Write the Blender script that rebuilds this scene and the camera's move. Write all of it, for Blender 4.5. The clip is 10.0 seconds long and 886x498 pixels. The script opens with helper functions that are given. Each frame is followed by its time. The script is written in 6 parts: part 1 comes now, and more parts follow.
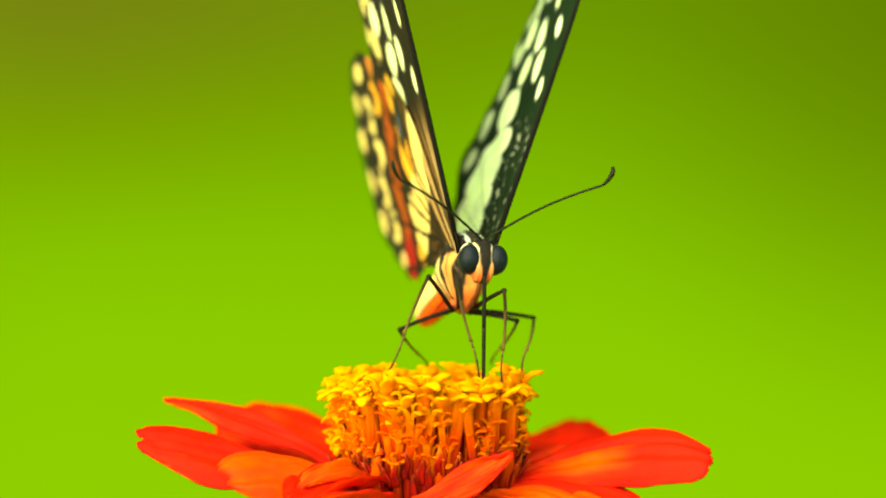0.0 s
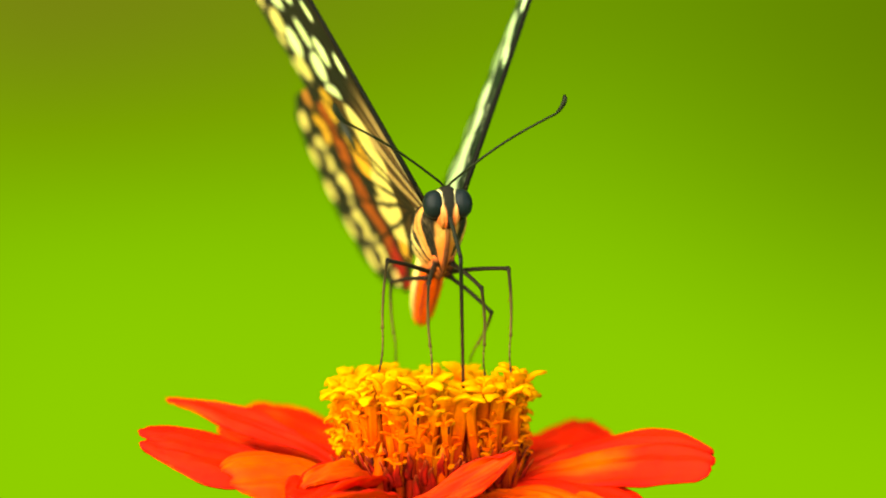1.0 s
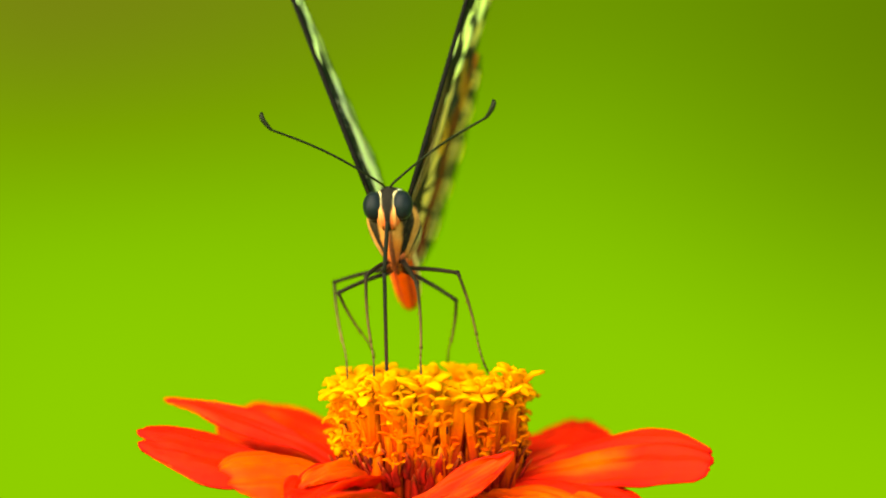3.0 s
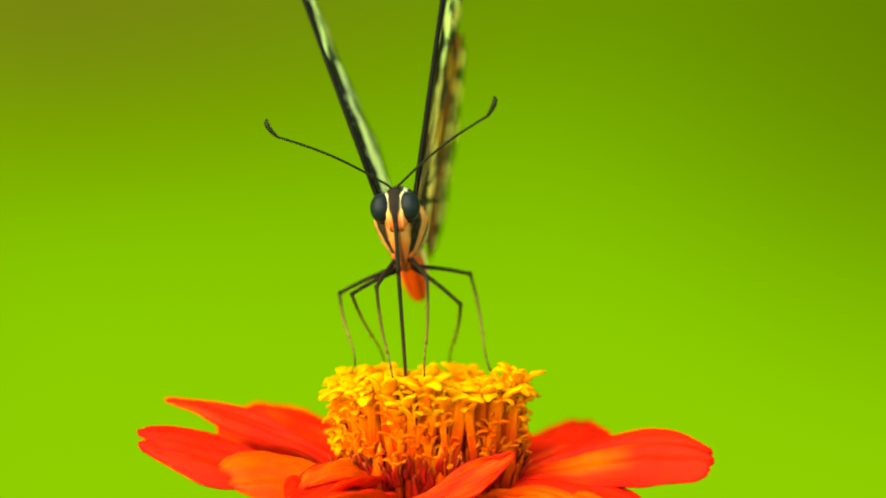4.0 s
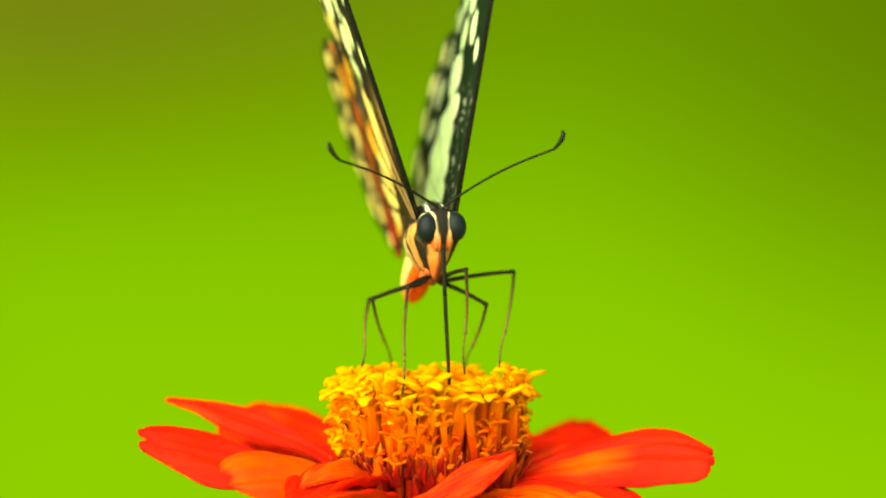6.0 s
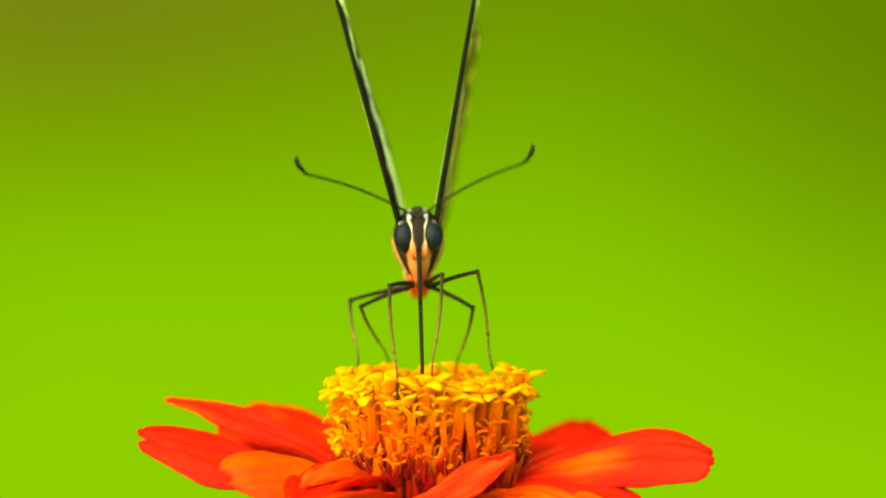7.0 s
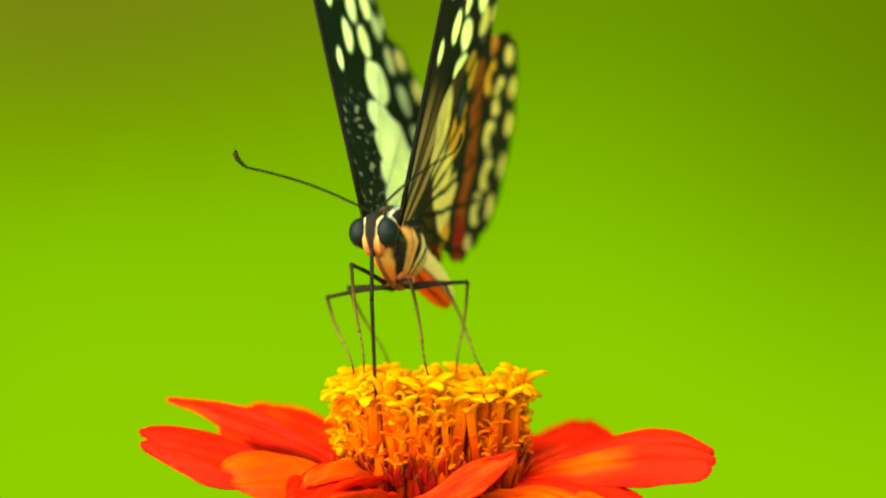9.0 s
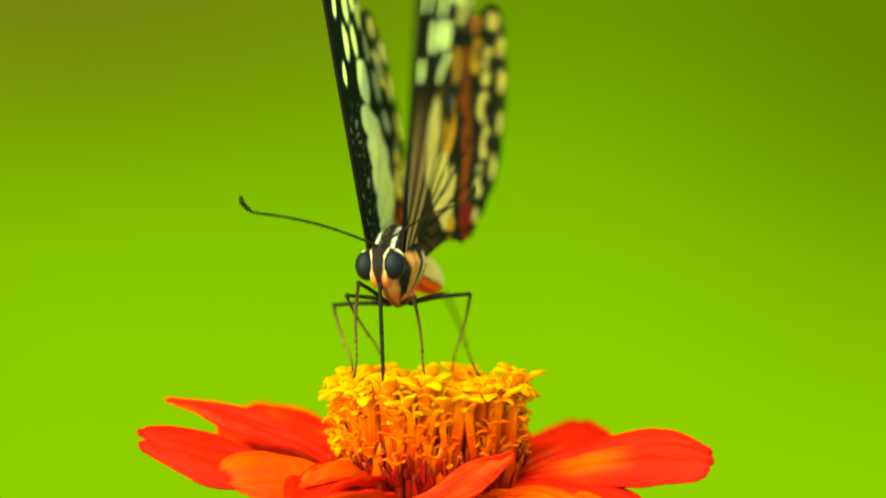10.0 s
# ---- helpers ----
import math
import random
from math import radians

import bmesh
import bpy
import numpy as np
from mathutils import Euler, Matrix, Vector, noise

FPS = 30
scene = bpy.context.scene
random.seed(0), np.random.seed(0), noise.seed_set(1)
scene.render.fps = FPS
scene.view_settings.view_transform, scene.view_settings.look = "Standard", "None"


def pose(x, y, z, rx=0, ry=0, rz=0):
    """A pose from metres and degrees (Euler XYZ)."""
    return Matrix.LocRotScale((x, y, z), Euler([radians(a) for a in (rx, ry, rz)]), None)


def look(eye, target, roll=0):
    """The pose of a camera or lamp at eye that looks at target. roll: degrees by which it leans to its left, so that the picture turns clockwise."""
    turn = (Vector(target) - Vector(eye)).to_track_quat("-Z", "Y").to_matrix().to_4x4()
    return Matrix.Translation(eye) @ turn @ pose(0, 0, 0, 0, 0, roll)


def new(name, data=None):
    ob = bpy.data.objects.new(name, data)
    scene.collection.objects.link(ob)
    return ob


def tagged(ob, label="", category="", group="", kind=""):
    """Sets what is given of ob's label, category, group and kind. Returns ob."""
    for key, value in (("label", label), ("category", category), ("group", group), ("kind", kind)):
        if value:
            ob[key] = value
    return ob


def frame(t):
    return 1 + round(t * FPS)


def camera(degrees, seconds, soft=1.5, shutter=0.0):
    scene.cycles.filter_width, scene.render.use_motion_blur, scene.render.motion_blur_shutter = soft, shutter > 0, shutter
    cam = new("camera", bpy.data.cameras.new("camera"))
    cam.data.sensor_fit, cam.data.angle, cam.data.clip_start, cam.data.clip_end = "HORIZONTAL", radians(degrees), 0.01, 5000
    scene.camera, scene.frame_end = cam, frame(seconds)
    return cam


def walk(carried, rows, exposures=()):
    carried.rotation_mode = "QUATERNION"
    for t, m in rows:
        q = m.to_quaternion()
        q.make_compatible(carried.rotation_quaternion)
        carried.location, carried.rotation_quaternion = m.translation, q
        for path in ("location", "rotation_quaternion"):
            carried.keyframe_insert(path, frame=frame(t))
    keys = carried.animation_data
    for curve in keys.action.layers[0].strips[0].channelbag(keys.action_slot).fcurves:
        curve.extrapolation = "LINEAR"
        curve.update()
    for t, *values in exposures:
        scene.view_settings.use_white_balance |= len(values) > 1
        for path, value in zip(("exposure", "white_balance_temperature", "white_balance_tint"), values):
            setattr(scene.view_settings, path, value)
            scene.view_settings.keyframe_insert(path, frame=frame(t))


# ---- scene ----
MM = 0.001
EXPOSURE = 1.68
# camera: macro lens, still, a little above the flower head
EYE = Vector((1.090, -200.082, 29.626)) * MM
cam = camera(20.0, 10.0, soft=1.9, shutter=0.6)
cam.data.dof.use_dof = True
cam.data.dof.focus_distance = 0.1965
cam.data.dof.aperture_fstop = 16.0
still = Matrix.Translation(EYE) @ pose(0, 0, 0, 84.5, 0, 0)
walk(cam, [(0, still), (10, still)], exposures=[(0, EXPOSURE, 8000, 8), (10, EXPOSURE, 8000, 8)])

# daylight: bright soft sun from the upper left, open sky
world = bpy.data.worlds.new("sky")
scene.world = world
world.use_nodes = True
sky = world.node_tree.nodes.new("ShaderNodeTexSky")
sky.sky_type, sky.sun_disc = "NISHITA", False
sky.sun_elevation, sky.sun_rotation = radians(44), radians(-126)
world.node_tree.links.new(sky.outputs[0], world.node_tree.nodes["Background"].inputs[0])
world.node_tree.nodes["Background"].inputs[1].default_value = 0.3
sun = new("sun", bpy.data.lights.new("sun", "SUN"))
sun.data.energy, sun.data.angle, sun.data.color = 4.6, radians(90), (1.0, 0.93, 0.78)
sun.matrix_world = look((-0.45, -0.62, 0.64), (0, 0, 0))


# ---- materials ----
def material(name, rough=0.6, bump=0.0, scale=1500.0, stain=0.12, translucent=0.0, spec=0.4, base=None, deepen=1.0, gain=1.0):
    """A surface that takes its colour from the mesh's colour attribute, or from base, with mottling at two scales and fine relief; gain scales the colour."""
    m = bpy.data.materials.new(name)
    m.use_nodes = True
    nt = m.node_tree
    b = nt.nodes["Principled BSDF"]
    link = nt.links.new
    b.inputs["Roughness"].default_value = rough
    b.inputs["Specular IOR Level"].default_value = spec
    if base is None:
        c = nt.nodes.new("ShaderNodeVertexColor")
        c.layer_name = "tint"
        colour = c.outputs[0]
    else:
        c = nt.nodes.new("ShaderNodeRGB")
        c.outputs[0].default_value = (*base, 1)
        colour = c.outputs[0]
    where = nt.nodes.new("ShaderNodeTexCoord")
    fine, broad = nt.nodes.new("ShaderNodeTexNoise"), nt.nodes.new("ShaderNodeTexNoise")
    fine.inputs["Scale"].default_value, fine.inputs["Detail"].default_value = scale, 4
    broad.inputs["Scale"].default_value, broad.inputs["Detail"].default_value = scale / 7, 2
    link(where.outputs["Object"], fine.inputs["Vector"])
    link(where.outputs["Object"], broad.inputs["Vector"])
    both = nt.nodes.new("ShaderNodeMath")
    both.operation = "ADD"
    link(fine.outputs[0], both.inputs[0])
    link(broad.outputs[0], both.inputs[1])
    span = nt.nodes.new("ShaderNodeMapRange")
    span.inputs[1].default_value, span.inputs[2].default_value = 0.6, 1.4
    span.inputs[3].default_value, span.inputs[4].default_value = gain * (1 - stain * 1.5), gain * (1 + stain)
    link(both.outputs[0], span.inputs[0])
    mix = nt.nodes.new("ShaderNodeVectorMath")
    mix.operation = "SCALE"
    link(colour, mix.inputs[0])
    link(span.outputs[0], mix.inputs["Scale"])
    link(mix.outputs[0], b.inputs["Base Color"])
    if bump:
        bp = nt.nodes.new("ShaderNodeBump")
        bp.inputs["Strength"].default_value, bp.inputs["Distance"].default_value = bump, 0.0001
        link(fine.outputs[0], bp.inputs["Height"])
        link(bp.outputs[0], b.inputs["Normal"])
    if translucent:
        tr, ms = nt.nodes.new("ShaderNodeBsdfTranslucent"), nt.nodes.new("ShaderNodeMixShader")
        # light that passes through takes on a deeper tint
        deep = nt.nodes.new("ShaderNodeGamma")
        deep.inputs[1].default_value = deepen
        link(mix.outputs[0], deep.inputs[0])
        link(deep.outputs[0], tr.inputs[0])
        ms.inputs[0].default_value = translucent
        link(b.outputs[0], ms.inputs[1])
        link(tr.outputs[0], ms.inputs[2])
        link(ms.outputs[0], nt.nodes["Material Output"].inputs[0])
    return m


M_PETAL = material("petal", rough=0.6, bump=0.9, scale=1100, stain=0.28, translucent=0.46, spec=0.05, gain=0.80)
M_FLORET = material("floret", rough=0.7, bump=0.3, scale=3500, stain=0.18, translucent=0.48, spec=0.03, gain=0.80)
M_BRACT = material("bract", rough=0.6, bump=0.3, scale=2500, stain=0.3, spec=0.02, gain=0.75)
M_WING = material("wing", rough=0.6, bump=0.35, scale=3500, stain=0.14, translucent=0.60, spec=0.05, deepen=1.5)
M_FUR = material("fur", rough=0.8, bump=0.6, scale=4000, stain=0.2, spec=0.02, gain=0.76)
M_EYE = material("eye", rough=0.38, bump=0.05, scale=6000, stain=0.2, base=(0.004, 0.007, 0.006), spec=0.055)
M_LEG = material("leg", rough=0.55, bump=0.3, scale=5000, stain=0.25, spec=0.025)
M_HORN = material("horn", rough=0.5, bump=0.2, scale=5000, stain=0.2, spec=0.04)
M_STEM = material("stem", rough=0.6, bump=0.4, scale=600, stain=0.25, base=(0.09, 0.2, 0.03))
M_GRASS = material("grass", rough=0.9, bump=0.4, scale=40, stain=0.4, base=(0.07, 0.2, 0.012))


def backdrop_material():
    """Far foliage, wholly out of focus, as a self-lit sheet: bright green below, olive above."""
    m = bpy.data.materials.new("far_green_glow")
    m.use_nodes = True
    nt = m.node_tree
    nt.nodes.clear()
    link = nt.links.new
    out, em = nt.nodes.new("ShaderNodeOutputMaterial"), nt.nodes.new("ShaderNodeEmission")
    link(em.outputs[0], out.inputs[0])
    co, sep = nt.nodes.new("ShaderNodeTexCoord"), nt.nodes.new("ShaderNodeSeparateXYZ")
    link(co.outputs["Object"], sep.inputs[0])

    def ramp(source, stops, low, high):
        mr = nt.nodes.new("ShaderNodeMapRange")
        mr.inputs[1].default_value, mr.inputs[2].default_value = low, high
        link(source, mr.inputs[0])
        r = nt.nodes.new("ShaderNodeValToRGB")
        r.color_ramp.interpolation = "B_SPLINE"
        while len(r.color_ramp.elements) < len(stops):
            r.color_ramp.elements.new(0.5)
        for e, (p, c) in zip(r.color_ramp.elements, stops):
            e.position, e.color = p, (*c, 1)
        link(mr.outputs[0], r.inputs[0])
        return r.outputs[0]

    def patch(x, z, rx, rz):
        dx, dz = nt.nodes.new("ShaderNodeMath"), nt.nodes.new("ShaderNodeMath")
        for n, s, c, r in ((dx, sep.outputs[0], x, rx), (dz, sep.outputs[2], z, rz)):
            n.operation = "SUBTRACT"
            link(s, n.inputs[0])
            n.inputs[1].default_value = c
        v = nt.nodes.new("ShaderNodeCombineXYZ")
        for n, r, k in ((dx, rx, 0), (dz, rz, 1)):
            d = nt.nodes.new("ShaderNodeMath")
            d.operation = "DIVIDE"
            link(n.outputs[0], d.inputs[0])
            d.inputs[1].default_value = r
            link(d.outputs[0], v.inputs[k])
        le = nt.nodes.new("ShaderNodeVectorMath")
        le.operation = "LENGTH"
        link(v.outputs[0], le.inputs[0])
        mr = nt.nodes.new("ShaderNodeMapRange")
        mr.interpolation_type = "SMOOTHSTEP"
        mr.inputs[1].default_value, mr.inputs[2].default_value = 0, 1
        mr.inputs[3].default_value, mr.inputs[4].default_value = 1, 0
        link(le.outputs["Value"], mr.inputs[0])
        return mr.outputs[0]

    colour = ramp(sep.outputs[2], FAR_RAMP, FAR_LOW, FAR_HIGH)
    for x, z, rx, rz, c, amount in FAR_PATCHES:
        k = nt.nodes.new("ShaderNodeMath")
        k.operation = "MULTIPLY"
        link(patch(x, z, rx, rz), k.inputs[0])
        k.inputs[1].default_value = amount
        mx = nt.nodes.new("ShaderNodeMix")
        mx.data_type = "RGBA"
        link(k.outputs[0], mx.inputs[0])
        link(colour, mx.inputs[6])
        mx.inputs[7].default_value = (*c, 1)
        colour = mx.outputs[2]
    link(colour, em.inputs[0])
    # the sheet gives off its own light, scaled against the exposure
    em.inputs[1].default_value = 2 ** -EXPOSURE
    return m


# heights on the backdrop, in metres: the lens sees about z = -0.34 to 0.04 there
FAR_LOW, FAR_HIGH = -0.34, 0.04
# brightness painted into the glow: strong at the bottom, dimmer patches at the sides
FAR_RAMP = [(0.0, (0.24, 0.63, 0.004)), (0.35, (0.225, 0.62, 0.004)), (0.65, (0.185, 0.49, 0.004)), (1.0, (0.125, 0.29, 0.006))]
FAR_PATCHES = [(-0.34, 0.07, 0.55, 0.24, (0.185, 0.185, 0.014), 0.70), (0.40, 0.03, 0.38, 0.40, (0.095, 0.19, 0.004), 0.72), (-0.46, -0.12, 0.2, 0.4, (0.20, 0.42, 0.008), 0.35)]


# ---- mesh helpers ----
def mesh_of(name, verts, faces, material_, colours=None, smooth=True):
    """A mesh from coordinates in millimetres, with a colour for each vertex."""
    me = bpy.data.meshes.new(name)
    v = np.asarray(verts, dtype=np.float64) * MM
    me.from_pydata(v.tolist(), [], [list(f) for f in faces])
    if colours is not None:
        a = me.color_attributes.new("tint", "FLOAT_COLOR", "POINT")
        c = np.ones((len(v), 4), dtype=np.float32)
        c[:, :3] = colours
        a.data.foreach_set("color", c.ravel())
    me.materials.append(material_)
    if smooth:
        me.polygons.foreach_set("use_smooth", [True] * len(me.polygons))
    me.update()
    return me


def part(name, me, parent, label="", at=None):
    ob = new(name, me)
    ob.parent = parent
    if at is not None:
        ob.matrix_basis = at
    return tagged(ob, label)


def grid_faces(rows, cols, loop=False, start=0):
    """Quads of a grid of rows x cols vertices; loop joins the last column to the first."""
    out = []
    for i in range(rows - 1):
        for j in range(cols if loop else cols - 1):
            k = (j + 1) % cols
            out.append((start + i * cols + j, start + i * cols + k, start + (i + 1) * cols + k, start + (i + 1) * cols + j))
    return out


def tube(points, radii, sides=8):
    """Vertices and faces of a closed tube along points, in millimetres."""
    pts = [Vector(p) for p in points]
    verts, up = [], Vector((0, 0, 1))
    for i, p in enumerate(pts):
        d = (pts[min(i + 1, len(pts) - 1)] - pts[max(i - 1, 0)]).normalized()
        if abs(d.dot(up)) > 0.95:
            up = Vector((0, 1, 0)) if abs(d.y) < 0.9 else Vector((1, 0, 0))
        a = d.cross(up).normalized()
        b = a.cross(d).normalized()
        for k in range(sides):
            w = 2 * math.pi * k / sides
            verts.append(p + radii[i] * (a * math.cos(w) + b * math.sin(w)))
    faces = grid_faces(len(pts), sides, True)
    faces.append(tuple(range(sides))[::-1])
    faces.append(tuple(range(len(verts) - sides, len(verts))))
    return [tuple(v) for v in verts], faces


def joined(*pieces):
    """Joins (verts, faces) or (verts, faces, colours) pieces."""
    verts, faces, cols = [], [], []
    for piece in pieces:
        n = len(verts)
        verts += [tuple(v) for v in piece[0]]
        faces += [tuple(n + i for i in f) for f in piece[1]]
        if len(piece) > 2:
            cols += [tuple(c) for c in piece[2]]
    return (verts, faces, cols) if cols else (verts, faces)


def ball(centre, radii, rows=18, cols=26):
    verts = []
    for i in range(rows + 1):
        a = math.pi * (i + 0.02) / (rows + 0.04)
        for j in range(cols):
            w = 2 * math.pi * j / cols
            verts.append((centre[0] + radii[0] * math.sin(a) * math.cos(w), centre[1] + radii[1] * math.sin(a) * math.sin(w), centre[2] + radii[2] * math.cos(a)))
    faces = grid_faces(rows + 1, cols, True)
    faces.append(tuple(range(cols)))
    faces.append(tuple(range(len(verts) - cols, len(verts)))[::-1])
    return verts, [f[::-1] for f in faces]


def blend(a, b, k):
    return tuple(x + (y - x) * k for x, y in zip(a, b))


def smooth(a, b, x):
    k = np.clip((np.asarray(x, dtype=float) - a) / (b - a), 0, 1)
    return k * k * (3 - 2 * k)


# ---- setting ----
def build_setting():
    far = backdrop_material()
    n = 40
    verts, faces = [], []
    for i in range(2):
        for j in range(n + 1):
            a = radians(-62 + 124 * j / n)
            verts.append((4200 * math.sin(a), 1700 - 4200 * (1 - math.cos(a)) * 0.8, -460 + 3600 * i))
    # a glowing sheet stands in for the daylit foliage
    tagged(new("backdrop", mesh_of("backdrop", verts, grid_faces(2, n + 1), far)), "self-lit sheet painted as soft green foliage far out of focus behind the flower", "backdrop", kind="structure")
    verts = [(-3e5, -3e5, -460), (3e5, -3e5, -460), (3e5, 3e5, -460), (-3e5, 3e5, -460)]
    tagged(new("ground", mesh_of("ground", verts, [(0, 1, 2, 3)], M_GRASS)), "green lawn under the flower", "ground", kind="structure")


build_setting()

# ---- flower ----
YELLOW, AMBER, ORANGE, RED, MAROON = (0.86, 0.365, 0.005), (0.80, 0.185, 0.004), (0.70, 0.072, 0.003), (0.46, 0.012, 0.003), (0.06, 0.002, 0.001)
SCARLET, TANGERINE, CARMINE = (0.76, 0.015, 0.004), (0.78, 0.125, 0.004), (0.56, 0.005, 0.003)


def petal_mesh(length, width, lift, bend, cup, twist, notch, warm, seed, taper=0.36, skew=0.0, blunt=0.12, crease=0.0, flush=0.0, claw=1.2, wide=0.62):
    """A ray petal along +x: lift is its slope at the base, bend how that changes, both in degrees. crease: depth of a fold
    along it, in mm; flush: how far its middle turns orange; claw: how slowly it widens from its base; wide: where it is widest."""
    rnd = random.Random(seed)
    nu, nv = 52, 33
    tops, cols = [], []
    ph, ph2 = rnd.random() * 6, rnd.random() * 6
    xs, zs, x, z = [0.0], [0.0], 0.0, 0.0
    for i in range(1, nu):
        a = radians(lift + bend * (i / (nu - 1)))
        x, z = x + length / (nu - 1) * math.cos(a), z + length / (nu - 1) * math.sin(a)
        xs.append(x), zs.append(z)
    for i in range(nu):
        s = i / (nu - 1)
        w = width / 2 * (0.30 + 0.70 * math.sin(min(s / wide, 1) * math.pi / 2) ** claw) * (1 - taper * max(0, (s - 0.62) / 0.38) ** 2.6)
        for j in range(nv):
            q = -1 + 2 * j / (nv - 1)
            ragged = 0.012 * noise.noise((q * 5, seed * 1.3, 2.0)) + 0.006 * noise.noise((q * 14, seed * 1.3, 4.0))
            pull = 1 - s * (blunt * abs(q) ** (4 if blunt < 0.2 else 2.4) + notch * s ** 5 * (math.exp(-((q - 0.12) / 0.16) ** 2) + 0.5 * math.exp(-((q + 0.5) / 0.12) ** 2)) + max(0, ragged) * s ** 3)
            k = s * (nu - 1) * pull
            k0 = min(int(k), nu - 2)
            px = xs[k0] + (xs[k0 + 1] - xs[k0]) * (k - k0)
            pz = zs[k0] + (zs[k0 + 1] - zs[k0]) * (k - k0)
            y = w * q * (1 + 0.03 * noise.noise((s * 5, q, seed + 9.0))) + skew * max(0, width / 2 - w) * smooth(0.45, 0.75, s)
            dz = cup * w * (q * q - 0.3) + 0.14 * math.cos(q * math.pi * 4.5 + ph) * math.sin(s * math.pi) + 0.25 * math.sin(s * 5 + ph2) * q * s
            dz += 0.42 * noise.noise((s * 4 + ph, q * 2, seed)) + 0.15 * noise.noise((s * 8, q * 5, seed + 5))
            fold = q - 0.22 - 0.25 * (s - 0.6)
            dz -= crease * math.exp(-(fold / 0.10) ** 2) * math.sin(s * math.pi) - 0.35 * crease * max(0.0, fold)
            # fine grooves run along the petal
            dz += 0.035 * math.cos(q * 34 + 1.5 * math.sin(s * 3 + ph)) * float(smooth(0.0, 0.2, s))
            t = radians(twist) * s
            tops.append((px, y * math.cos(t) - dz * math.sin(t), pz + y * math.sin(t) + dz * math.cos(t)))
            vein = (0.5 + 0.5 * math.cos(q * math.pi * 6.5 + 0.5 * math.sin(s * 6 + ph))) ** 2
            streaks = noise.noise((s * 2.2, q * 11 + ph, seed + 3)) + 0.6 * noise.noise((s * 4, q * 24, seed + 4))
            k = warm + 0.25 * (1 - s) ** 2 - 0.22 + 0.12 * (vein - 0.5) + 0.40 * noise.noise((s * 3, q * 1.8 + ph, seed + 7)) + 0.16 * streaks
            k += flush * math.exp(-((s - 0.42) / 0.2) ** 2 - ((q + 0.25) / 0.42) ** 2)
            c = blend(SCARLET, TANGERINE, min(1, max(0, k)))
            c = blend(c, CARMINE, min(0.75, max(0.0, 0.8 * noise.noise((s * 2.4, q * 2.2, seed + 31)) + 0.25 * streaks)))
            edge = max(float(smooth(0.94, 1.0, abs(q))), float(smooth(0.965, 1.0, s)))
            cols.append(blend(c, CARMINE, 0.8 * edge))
    n = len(tops)
    under = [(a, b, c - 0.16) for a, b, c in tops]
    faces = grid_faces(nu, nv)
    back = [tuple(n + i for i in f[::-1]) for f in faces]
    rim = [j for j in range(nv)] + [i * nv + nv - 1 for i in range(1, nu)] + [(nu - 1) * nv + j for j in range(nv - 2, -1, -1)] + [i * nv for i in range(nu - 2, 0, -1)]
    side = [(rim[i], n + rim[i], n + rim[(i + 1) % len(rim)], rim[(i + 1) % len(rim)]) for i in range(len(rim))]
    return mesh_of("petal", tops + under, faces + back + side, M_PETAL, cols + [blend(c, TANGERINE, 0.25) for c in cols])


